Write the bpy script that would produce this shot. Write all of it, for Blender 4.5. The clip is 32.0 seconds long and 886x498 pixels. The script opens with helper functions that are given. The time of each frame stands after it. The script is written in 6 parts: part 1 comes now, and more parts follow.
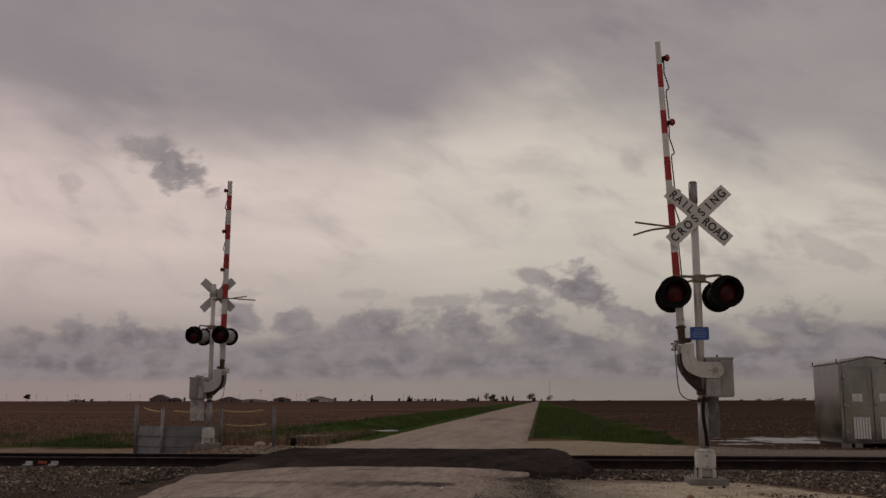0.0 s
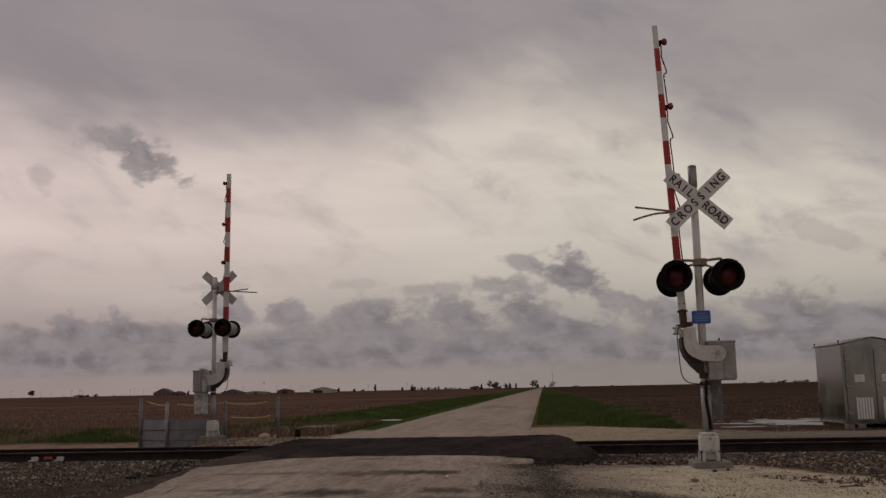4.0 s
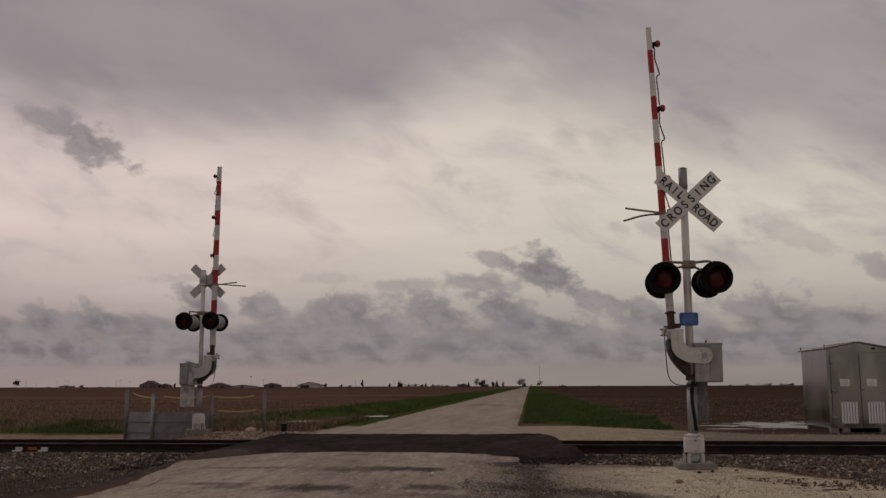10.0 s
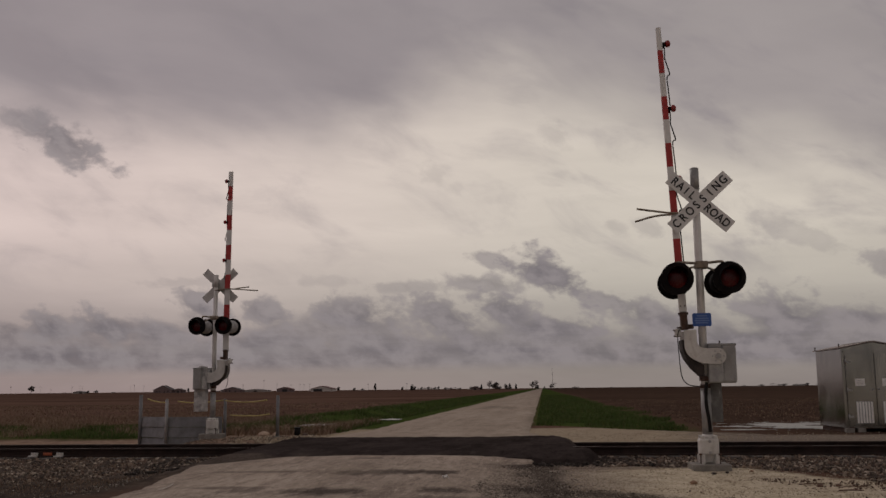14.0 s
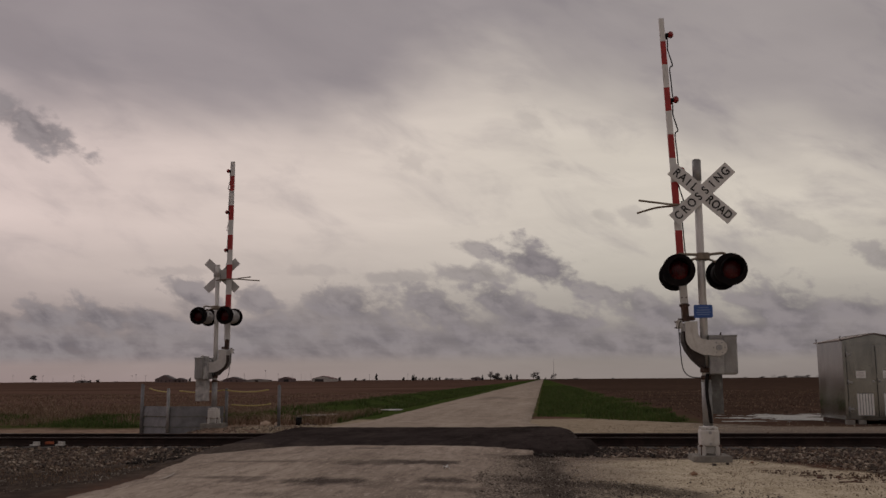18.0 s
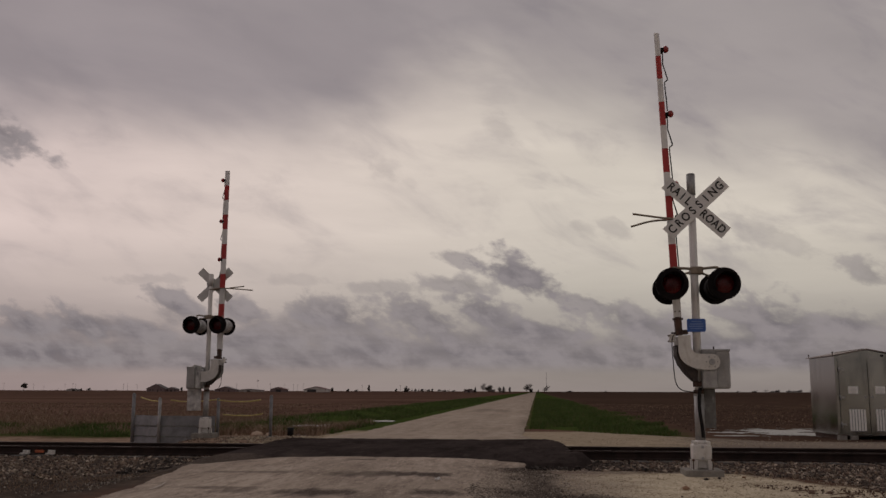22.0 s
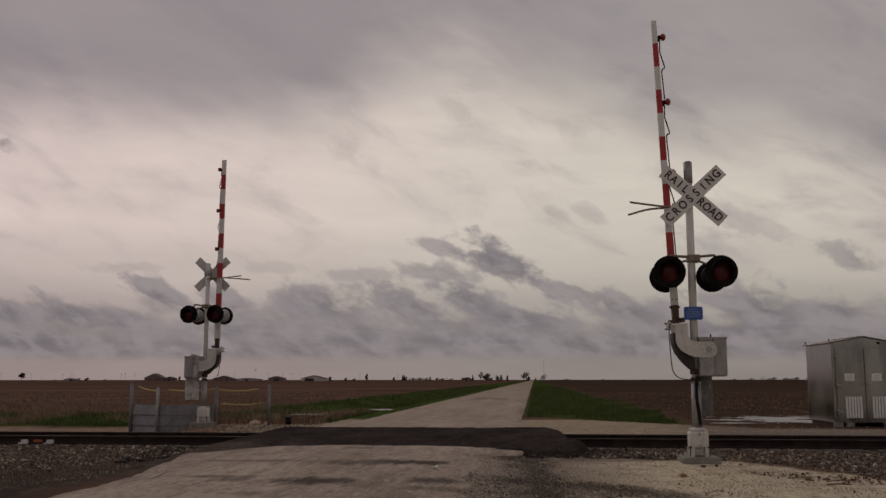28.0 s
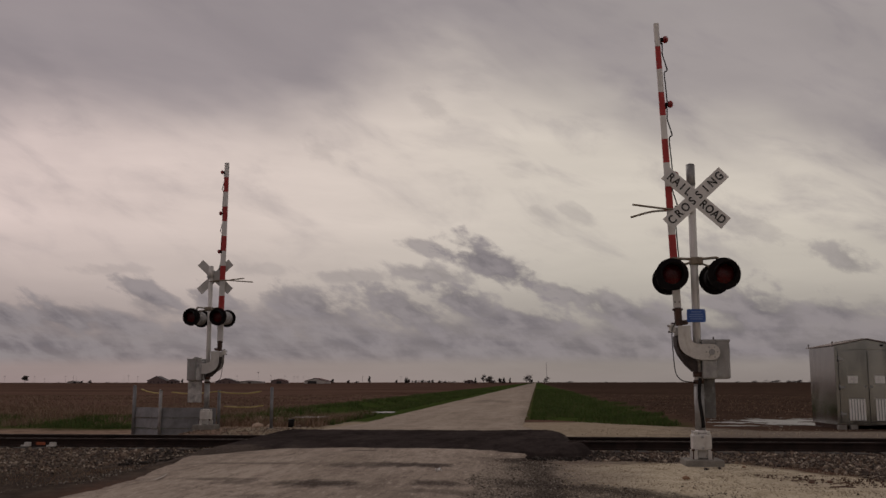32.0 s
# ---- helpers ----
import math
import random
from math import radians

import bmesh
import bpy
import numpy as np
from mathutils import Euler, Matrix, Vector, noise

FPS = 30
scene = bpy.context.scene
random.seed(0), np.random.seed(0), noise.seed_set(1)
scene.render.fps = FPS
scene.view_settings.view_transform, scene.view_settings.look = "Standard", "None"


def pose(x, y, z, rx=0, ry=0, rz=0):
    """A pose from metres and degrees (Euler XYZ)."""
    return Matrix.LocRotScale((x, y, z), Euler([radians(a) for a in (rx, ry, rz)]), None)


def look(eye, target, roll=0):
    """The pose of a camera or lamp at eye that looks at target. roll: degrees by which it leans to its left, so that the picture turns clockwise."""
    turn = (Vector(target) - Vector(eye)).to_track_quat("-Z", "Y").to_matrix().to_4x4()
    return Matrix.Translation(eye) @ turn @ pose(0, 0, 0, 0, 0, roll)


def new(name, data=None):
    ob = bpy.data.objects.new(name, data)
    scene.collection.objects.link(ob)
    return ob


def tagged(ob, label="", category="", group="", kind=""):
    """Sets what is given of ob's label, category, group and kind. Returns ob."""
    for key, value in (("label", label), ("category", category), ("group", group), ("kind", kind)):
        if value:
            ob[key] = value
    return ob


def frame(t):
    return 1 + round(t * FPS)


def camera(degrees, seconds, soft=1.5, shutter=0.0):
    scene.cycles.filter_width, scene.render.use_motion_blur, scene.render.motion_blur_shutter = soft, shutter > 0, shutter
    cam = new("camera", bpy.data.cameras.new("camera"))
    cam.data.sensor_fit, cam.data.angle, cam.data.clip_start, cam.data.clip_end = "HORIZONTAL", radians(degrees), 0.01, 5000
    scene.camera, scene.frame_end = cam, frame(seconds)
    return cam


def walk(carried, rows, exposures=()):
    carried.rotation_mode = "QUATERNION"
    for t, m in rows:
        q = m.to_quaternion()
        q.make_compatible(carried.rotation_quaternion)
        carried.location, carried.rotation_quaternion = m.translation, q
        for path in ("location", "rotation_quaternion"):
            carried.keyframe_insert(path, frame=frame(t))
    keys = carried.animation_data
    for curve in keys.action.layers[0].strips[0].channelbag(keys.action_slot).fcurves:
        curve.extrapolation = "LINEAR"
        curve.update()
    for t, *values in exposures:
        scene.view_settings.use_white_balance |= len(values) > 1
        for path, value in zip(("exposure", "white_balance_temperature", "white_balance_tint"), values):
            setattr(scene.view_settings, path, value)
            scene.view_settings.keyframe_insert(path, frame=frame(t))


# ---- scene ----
cam = camera(51.0, 32.0)


def aim(yaw, pitch, roll):
    """The turn of a camera that stands at the road's edge, 1.3 m above the ground."""
    return pose(0, 0, 1.3, 0, 0, yaw) @ pose(0, 0, 0, 90 + pitch) @ pose(0, 0, 0, 0, 0, roll)


PATH = [
    (0, 5.858, 9.262, -0.078), (0.5, 6.039, 9.047, -0.186), (1, 5.810, 8.621, -0.235), (1.5, 5.507, 8.035, -0.546),
    (2, 5.600, 8.180, -0.797), (2.5, 5.842, 8.316, -1.175), (4.5, 5.897, 8.593, -1.173), (5, 5.450, 8.349, -1.401),
    (5.5, 5.422, 8.027, -1.238), (6, 5.934, 7.998, -1.355), (6.5, 5.683, 7.727, -1.370), (7, 5.635, 7.866, -1.142),
    (7.5, 5.725, 8.231, -0.713), (8, 5.663, 8.186, -0.282), (8.5, 5.359, 8.050, -0.181), (9, 5.376, 8.054, -0.120),
    (9.5, 5.363, 8.268, -0.136), (10, 5.259, 8.393, -0.161), (10.5, 5.405, 8.168, -0.432), (11, 5.671, 8.441, -0.092),
    (11.5, 5.787, 8.606, 0.031), (12, 5.481, 8.398, -0.272), (12.5, 5.005, 8.068, -0.758), (13, 5.394, 8.427, -0.662),
    (13.5, 5.800, 8.553, -0.555), (15.5, 6.166, 8.569, -0.691), (16, 5.313, 8.559, -1.021), (16.5, 5.096, 8.524, -1.103),
    (17, 5.064, 8.279, -0.931), (17.5, 5.836, 8.162, -0.573), (18, 6.078, 7.993, -0.378), (18.5, 5.831, 7.888, -0.272),
    (19, 5.925, 7.743, -0.217), (19.5, 5.739, 7.772, -0.215), (20, 5.528, 7.989, -0.141), (20.5, 5.389, 8.023, 0.039),
    (21, 5.293, 7.978, -0.084), (21.5, 5.337, 7.959, -0.022), (22, 5.706, 8.698, 0.155), (22.5, 5.567, 8.902, -0.030),
    (23, 5.278, 8.524, -0.346), (23.5, 5.451, 8.478, -0.346), (24, 5.973, 8.870, -0.132), (24.5, 5.946, 8.789, -0.182),
    (25, 5.574, 8.562, -0.395), (25.5, 5.775, 8.152, -0.414), (27.5, 5.763, 8.093, -0.165), (28, 5.534, 8.004, -0.034),
    (28.5, 5.752, 8.361, 0.221), (29, 5.946, 8.581, 0.271), (29.5, 6.061, 8.481, 0.304), (30, 5.910, 8.098, 0.224),
    (30.5, 5.654, 8.083, 0.059), (31, 5.575, 8.234, -0.146), (31.5, 5.524, 8.129, -0.122), (32, 5.696, 8.159, -0.039),
]
EXPOSURE = [(0, -0.1), (2, -0.08), (5, -0.01), (7, 0.02), (10, 0.0), (13, -0.03), (17, -0.04), (21, 0.0), (25, -0.03), (32, -0.03)]
walk(cam, [(t, aim(*angles)) for t, *angles in PATH], EXPOSURE)

# ---------------------------------------------------------------- light
CLOUD_HEIGHT, HIGH_CLOUD = 75.0, 330.0
WIND = (-1.83, -1.55)
HIGH_WIND = (-2.9, -1.6)

SUN_ELEVATION, SUN_AZIMUTH = 44.0, -28.0      # ahead of the camera and to the left
sun = new("sun", bpy.data.lights.new("sun", "SUN"))
sun.data.energy, sun.data.angle, sun.data.color = 0.75, radians(24), (1.0, 0.95, 0.88)
sun.matrix_world = look((0, 0, 0), (
    -math.sin(radians(SUN_AZIMUTH)) * math.cos(radians(SUN_ELEVATION)),
    -math.cos(radians(SUN_AZIMUTH)) * math.cos(radians(SUN_ELEVATION)), -math.sin(radians(SUN_ELEVATION))))
sun.location = (-60, 110, 180)


class Nodes:
    """Short hand for a node tree."""

    def __init__(self, tree):
        self.tree = tree
        tree.nodes.clear()

    def add(self, kind):
        return self.tree.nodes.new(kind)

    def link(self, a, b):
        self.tree.links.new(a, b)

    def put(self, socket, value):
        if isinstance(value, bpy.types.NodeSocket):
            self.link(value, socket)
        elif value is not None:
            if hasattr(socket.default_value, "__len__") and not hasattr(value, "__len__"):
                value = [value] * len(socket.default_value)
            if hasattr(value, "__len__") and len(value) == 3 and len(socket.default_value) == 4:
                value = (*value, 1)
            socket.default_value = value

    def math(self, op, a, b=None, c=None, clamp=False):
        node = self.add("ShaderNodeMath")
        node.operation, node.use_clamp = op, clamp
        for socket, value in zip(node.inputs, (a, b, c)):
            self.put(socket, value)
        return node.outputs[0]

    def step(self, value, low, high, out_low=0.0, out_high=1.0):
        node = self.add("ShaderNodeMapRange")
        node.interpolation_type = "SMOOTHSTEP"
        for socket, v in zip(node.inputs, (value, low, high, out_low, out_high)):
            self.put(socket, v)
        return node.outputs[0]

    def step_line(self, value, low, high):
        node = self.add("ShaderNodeMapRange")
        for socket, v in zip(node.inputs, (value, low, high, 0.0, 1.0)):
            self.put(socket, v)
        return node.outputs[0]

    def xyz(self, vector):
        node = self.add("ShaderNodeSeparateXYZ")
        self.link(vector, node.inputs[0])
        return node.outputs

    def vec(self, x, y, z=0.0):
        node = self.add("ShaderNodeCombineXYZ")
        for socket, value in zip(node.inputs, (x, y, z)):
            self.put(socket, value)
        return node.outputs[0]

    def noise(self, vector, scale=1.0, detail=4.0, rough=0.55, distortion=0.0):
        node = self.add("ShaderNodeTexNoise")
        self.put(node.inputs["Vector"], vector)
        for key, v in (("Scale", scale), ("Detail", detail), ("Roughness", rough), ("Distortion", distortion)):
            node.inputs[key].default_value = v
        return node.outputs[0]

    def mix(self, factor, a, b, kind="MIX"):
        node = self.add("ShaderNodeMix")
        node.data_type, node.blend_type = "RGBA", kind
        self.put(node.inputs[0], factor)
        self.put(node.inputs[6], a)
        self.put(node.inputs[7], b)
        return node.outputs[2]

    def ramp(self, factor, stops):
        node = self.add("ShaderNodeValToRGB")
        self.put(node.inputs[0], factor)
        points = node.color_ramp.elements
        while len(points) < len(stops):
            points.new(0.5)
        for point, (where, colour) in zip(points, stops):
            point.position, point.color = where, (*colour, 1)
        return node.outputs[0]

    def scaled(self, vector, x=1.0, y=1.0, z=1.0, turn=0.0, shift=(0, 0, 0)):
        node = self.add("ShaderNodeMapping")
        self.put(node.inputs[0], vector)
        node.inputs[1].default_value = shift
        node.inputs[2].default_value = (0, 0, radians(turn))
        node.inputs[3].default_value = (x, y, z)
        return node.outputs[0]


def make_world():
    world = bpy.data.worlds.new("overcast_sky")
    world.use_nodes = True
    scene.world = world
    n = Nodes(world.node_tree)
    way = n.add("ShaderNodeTexCoord").outputs["Generated"]
    x, y, z = n.xyz(way)
    sky = n.add("ShaderNodeTexSky")
    sky.sky_type, sky.sun_disc = "NISHITA", False
    sky.sun_elevation, sky.sun_rotation = radians(SUN_ELEVATION), radians(SUN_AZIMUTH)
    clear = n.mix(1.0, sky.outputs[0], (0.09, 0.09, 0.09), "MULTIPLY")
    # the high veil: grey haze at the horizon, bright above it, duller overhead
    veil = n.ramp(z, VEIL)
    streak = n.noise(n.scaled(way, 2.2, 2.2, 12.0), 1.8, 6, 0.58, 0.3)
    amount = n.step(z, 0.12, 0.02, 1.0, 1.5)
    shade = n.math("ADD", 1.0, n.math("MULTIPLY", amount, n.math("MULTIPLY", n.math("SUBTRACT", streak, 0.5), 0.35)))
    veil = n.mix(1.0, veil, n.vec(shade, shade, shade), "MULTIPLY")
    # a little pink away to the left, yellower ahead
    side = n.step(x, -0.65, 0.15)
    veil = n.mix(1.0, veil, n.mix(side, (1.06, 0.962, 1.0), (0.985, 1.0, 0.955)), "MULTIPLY")
    # brightest round the hidden sun, duller on the far side of the sky
    flat = n.math("ADD", n.math("MULTIPLY", x, math.sin(radians(SUN_AZIMUTH))), n.math("MULTIPLY", y, math.cos(radians(SUN_AZIMUTH))))
    toward = n.step(flat, -0.5, 0.7, 0.7, 1.0)
    veil = n.mix(1.0, veil, n.vec(toward, toward, toward), "MULTIPLY")
    back = n.add("ShaderNodeBackground")
    n.link(n.mix(0.94, clear, veil), back.inputs[0])
    out = n.add("ShaderNodeOutputWorld")
    n.link(back.outputs[0], out.inputs[0])


VEIL = [(0.0, (0.25, 0.212, 0.214)), (0.03, (0.255, 0.218, 0.217)), (0.065, (0.335, 0.29, 0.275)), (0.11, (0.5, 0.438, 0.392)),
        (0.16, (0.648, 0.566, 0.503)), (0.25, (0.665, 0.58, 0.515)), (0.34, (0.605, 0.528, 0.476)), (0.45, (0.5, 0.442, 0.403)), (0.7, (0.42, 0.372, 0.344)), (1.0, (0.42, 0.372, 0.344))]
make_world()

# ---------------------------------------------------------------- materials


def material(name):
    m = bpy.data.materials.new(name)
    m.use_nodes = True
    n = Nodes(m.node_tree)
    shader = n.add("ShaderNodeBsdfPrincipled")
    out = n.add("ShaderNodeOutputMaterial")
    n.link(shader.outputs[0], out.inputs[0])
    return m, n, shader


def bumped(n, shader, height, strength, distance):
    bump = n.add("ShaderNodeBump")
    bump.inputs["Strength"].default_value, bump.inputs["Distance"].default_value = strength, distance
    n.link(height, bump.inputs["Height"])
    n.link(bump.outputs[0], shader.inputs["Normal"])


def surface(name, light, dark, scale=6.0, fine=60.0, rough=0.6, metal=0.0, bump=0.15, distance=0.004, stain=None, stain_amount=0.4, random_tone=0.0, gloss=0.5):
    """A worn surface: two colours at a broad scale, grain at a fine one, and stains of a third colour."""
    m, n, shader = material(name)
    at = n.add("ShaderNodeTexCoord").outputs["Object"]
    broad, grain = n.noise(at, scale, 5, 0.6, 0.3), n.noise(at, fine, 3, 0.6)
    colour = n.mix(n.step(broad, 0.3, 0.7), dark, light)
    colour = n.mix(n.math("MULTIPLY", n.step(grain, 0.35, 0.75), 0.35), colour, [c * 0.72 for c in dark])
    if stain:
        spot = n.noise(n.scaled(at, 1.0, 1.0, 0.35), scale * 1.7, 6, 0.65, 0.6)
        colour = n.mix(n.math("MULTIPLY", n.step(spot, 0.52, 0.7), stain_amount), colour, stain)
    if random_tone:
        tone = n.add("ShaderNodeObjectInfo").outputs["Random"]
        colour = n.mix(1.0, colour, n.mix(tone, [1 - random_tone] * 3, [1 + random_tone] * 3), "MULTIPLY")
    n.put(shader.inputs["Base Color"], colour)
    n.put(shader.inputs["Roughness"], n.step(grain, 0.2, 0.8, max(rough - 0.1, 0.02), min(rough + 0.12, 1)))
    shader.inputs["Metallic"].default_value = metal
    shader.inputs["Specular IOR Level"].default_value = gloss
    bumped(n, shader, grain, bump, distance)
    return m


def islands(name, colours, rough=0.9, fine=40.0, patchy=0.0):
    """For many loose pieces in one mesh: a colour of its own for each piece."""
    m, n, shader = material(name)
    tone = n.add("ShaderNodeNewGeometry").outputs["Random Per Island"]
    at = n.add("ShaderNodeTexCoord").outputs["Object"]
    stops = [(i / max(len(colours) - 1, 1), c) for i, c in enumerate(colours)]
    grain = n.noise(at, fine, 2)
    colour = n.mix(n.math("MULTIPLY", grain, 0.4), n.ramp(tone, stops), (0.05, 0.045, 0.04))
    if patchy:
        clump = n.noise(n.scaled(at, 0.8, 0.35), 1.0, 5, 0.6, 0.3)
        colour = n.mix(n.math("MULTIPLY", n.step(clump, 0.42, 0.64), patchy), colour, [c * 0.4 for c in colours[0]])
    n.put(shader.inputs["Base Color"], colour)
    shader.inputs["Roughness"].default_value = rough
    shader.inputs["Specular IOR Level"].default_value = 0.12
    return m


WHITE_PAINT = surface("white_paint", (0.68, 0.655, 0.62), (0.54, 0.515, 0.485), 5, 70, 0.45, stain=(0.27, 0.21, 0.16), stain_amount=0.4)
SIGN_WHITE = surface("sign_white", (0.76, 0.74, 0.72), (0.68, 0.66, 0.64), 4, 80, 0.4, bump=0.05, stain=(0.52, 0.49, 0.46), stain_amount=0.3)
SIGN_BACK = surface("bare_aluminium", (0.6, 0.58, 0.56), (0.5, 0.48, 0.46), 4, 60, 0.5, metal=0.2)
ALUMINIUM = surface("aluminium_mast", (0.74, 0.71, 0.68), (0.63, 0.6, 0.57), 3, 60, 0.45, metal=0.15, stain=(0.4, 0.35, 0.3), stain_amount=0.3)
LIGHT_HOUSING = surface("pale_housing", (0.44, 0.42, 0.42), (0.33, 0.315, 0.315), 4, 60, 0.55, stain=(0.3, 0.27, 0.25), stain_amount=0.3)
DARK_PLATE = surface("dull_grey_plate", (0.2, 0.195, 0.19), (0.11, 0.106, 0.103), 5, 40, 0.55, metal=0.3, stain=(0.5, 0.48, 0.46), stain_amount=0.5)
STREAKED = surface("streaked_plate", (0.66, 0.64, 0.62), (0.27, 0.26, 0.255), 5, 30, 0.55, metal=0.2, stain=(0.72, 0.7, 0.67), stain_amount=0.8)
GALVANISED = surface("galvanised_steel", (0.4, 0.39, 0.385), (0.27, 0.265, 0.265), 7, 55, 0.5, metal=0.4, stain=(0.58, 0.56, 0.54), stain_amount=0.4)
GREY_BOX = surface("grey_enamel", (0.36, 0.35, 0.345), (0.26, 0.253, 0.247), 4, 60, 0.5, metal=0.1, stain=(0.22, 0.18, 0.15), stain_amount=0.35)
STRIPE_WHITE = surface("white_sheeting", (0.8, 0.78, 0.76), (0.7, 0.68, 0.66), 4, 80, 0.45, bump=0.05, stain=(0.5, 0.46, 0.42), stain_amount=0.25)
DARK_RUST = surface("dark_rust", (0.05, 0.036, 0.032), (0.028, 0.021, 0.019), 9, 60, 0.8, metal=0.1, bump=0.3, stain=(0.1, 0.06, 0.045), stain_amount=0.4)
ROOF_EDGE = surface("brown_roof_sheet", (0.3, 0.24, 0.215), (0.22, 0.175, 0.155), 4, 50, 0.55, metal=0.3)
RED_STRIPE = surface("red_sheeting", (0.45, 0.03, 0.028), (0.36, 0.023, 0.022), 5, 60, 0.45, bump=0.05)
# real black paint, and the shade on the near signal's light housings
BLACK_PAINT_AND_SHADE = surface("black_paint_and_shade", (0.017, 0.014, 0.0145), (0.011, 0.009, 0.0095), 5, 60, 0.75, gloss=0.08)
BLACK_RUBBER = surface("black_cable", (0.018, 0.016, 0.016), (0.01, 0.009, 0.009), 8, 60, 0.7, gloss=0.15)
RED_LENS = surface("red_lens", (0.1, 0.005, 0.007), (0.05, 0.003, 0.004), 9, 50, 0.25, bump=0.2, gloss=0.25)
RED_LAMP = surface("red_lamp_lens", (0.3, 0.02, 0.022), (0.24, 0.015, 0.016), 9, 50, 0.25)
BLUE_SIGN = surface("blue_sheeting", (0.035, 0.12, 0.42), (0.028, 0.09, 0.34), 6, 60, 0.35, bump=0.05)
PALE_BLUE = surface("pale_lettering", (0.2, 0.29, 0.55), (0.15, 0.23, 0.48), 9, 60, 0.5)
LETTER_BLACK = surface("black_lettering", (0.02, 0.018, 0.02), (0.014, 0.013, 0.014), 9, 60, 0.6)
RUST = surface("rusty_steel", (0.12, 0.065, 0.045), (0.06, 0.038, 0.03), 9, 60, 0.8, metal=0.25, bump=0.3, stain=(0.2, 0.17, 0.15), stain_amount=0.4)
BRONZE = surface("weathered_rod", (0.3, 0.24, 0.18), (0.2, 0.16, 0.12), 9, 60, 0.5, metal=0.4)
CONCRETE = surface("concrete", (0.3, 0.28, 0.25), (0.21, 0.195, 0.175), 6, 45, 0.9, bump=0.35, stain=(0.12, 0.1, 0.085), stain_amount=0.4, gloss=0.1)
WALL_STEEL = surface("dark_galvanised_plate", (0.25, 0.25, 0.262), (0.16, 0.16, 0.168), 3, 40, 0.55, metal=0.3, stain=(0.36, 0.35, 0.34), stain_amount=0.3)
YELLOW = surface("yellow_rope", (0.6, 0.5, 0.16), (0.48, 0.39, 0.12), 9, 60, 0.6)
RAIL_STEEL = surface("rail_steel", (0.046, 0.031, 0.027), (0.026, 0.019, 0.0175), 3, 40, 0.8, metal=0.1, bump=0.3, gloss=0.1)
RAIL_TOP = surface("worn_rail_head", (0.13, 0.1, 0.09), (0.08, 0.06, 0.054), 3, 60, 0.6, metal=0.4, gloss=0.2)
TIE_WOOD = surface("creosoted_wood", (0.075, 0.06, 0.05), (0.04, 0.033, 0.03), 4, 50, 0.9, bump=0.5, distance=0.01, random_tone=0.25)
BRICK_STONE = surface("reddish_stone", (0.34, 0.2, 0.12), (0.24, 0.135, 0.085), 14, 60, 0.9, bump=0.4)
BROWN_CLOD = surface("brown_clod", (0.17, 0.1, 0.07), (0.11, 0.065, 0.046), 14, 60, 0.95, bump=0.4)
SCRAPE = surface("white_scrape", (0.46, 0.41, 0.36), (0.3, 0.255, 0.22), 9, 60, 0.9)
BEIGE_STONE = surface("beige_stone", (0.5, 0.37, 0.28), (0.36, 0.26, 0.19), 12, 60, 0.9, bump=0.4)
PLATE_WHITE = surface("bright_white_plate", (0.9, 0.89, 0.86), (0.82, 0.8, 0.77), 4, 80, 0.4, bump=0.05)
ORANGE_PAINT = surface("orange_paint", (0.5, 0.13, 0.05), (0.36, 0.09, 0.04), 9, 60, 0.6)
ROCKS = islands("ballast_rock", [(0.08, 0.058, 0.048), (0.24, 0.165, 0.125), (0.108, 0.08, 0.066), (0.58, 0.48, 0.38), (0.08, 0.062, 0.052), (0.14, 0.112, 0.092), (0.05, 0.041, 0.037), (0.34, 0.25, 0.18), (0.12, 0.095, 0.08), (0.07, 0.055, 0.048)])
PEBBLES = islands("limestone_chips", [(0.4, 0.32, 0.22), (0.62, 0.54, 0.42), (0.3, 0.24, 0.17), (0.5, 0.41, 0.3), (0.38, 0.3, 0.21)])
CRUMBS = islands("asphalt_crumbs", [(0.02, 0.016, 0.015), (0.045, 0.036, 0.032), (0.03, 0.024, 0.022), (0.1, 0.082, 0.07)])
GRASS = islands("green_grass", [(0.058, 0.1, 0.02), (0.1, 0.165, 0.034), (0.075, 0.13, 0.025), (0.16, 0.155, 0.06), (0.08, 0.14, 0.028)], 0.8, patchy=0.35)
DRY_GRASS = islands("dry_grass", [(0.3, 0.195, 0.13), (0.2, 0.125, 0.086), (0.43, 0.31, 0.22), (0.16, 0.12, 0.07)], 0.85)
DARK_GRAVEL = islands("damp_gravel", [(0.5, 0.44, 0.37), (0.2, 0.165, 0.14), (0.05, 0.04, 0.035), (0.09, 0.072, 0.06), (0.6, 0.54, 0.47), (0.04, 0.032, 0.028), (0.14, 0.115, 0.095), (0.34, 0.29, 0.24), (0.06, 0.048, 0.04)])
CLODS = islands("soil_clods", [(0.1, 0.058, 0.042), (0.14, 0.085, 0.062), (0.08, 0.048, 0.036), (0.18, 0.115, 0.085)], 0.95)
# leaf colours are paled and greyed: distance haze is put into them
HAZED_LEAVES = islands("hazed_tree_leaves", [(0.105, 0.09, 0.085), (0.13, 0.115, 0.1), (0.15, 0.125, 0.118)], 0.8)
CONIFER = islands("conifer_needles", [(0.075, 0.07, 0.065), (0.095, 0.087, 0.08)], 0.8)
# twigs likewise lightened, with haze in the colour
HAZED_TWIGS = islands("hazed_bare_twigs", [(0.19, 0.165, 0.16), (0.25, 0.215, 0.21)], 0.9)
BARK = surface("bark", (0.13, 0.108, 0.1), (0.09, 0.076, 0.07), 3, 20, 0.95)
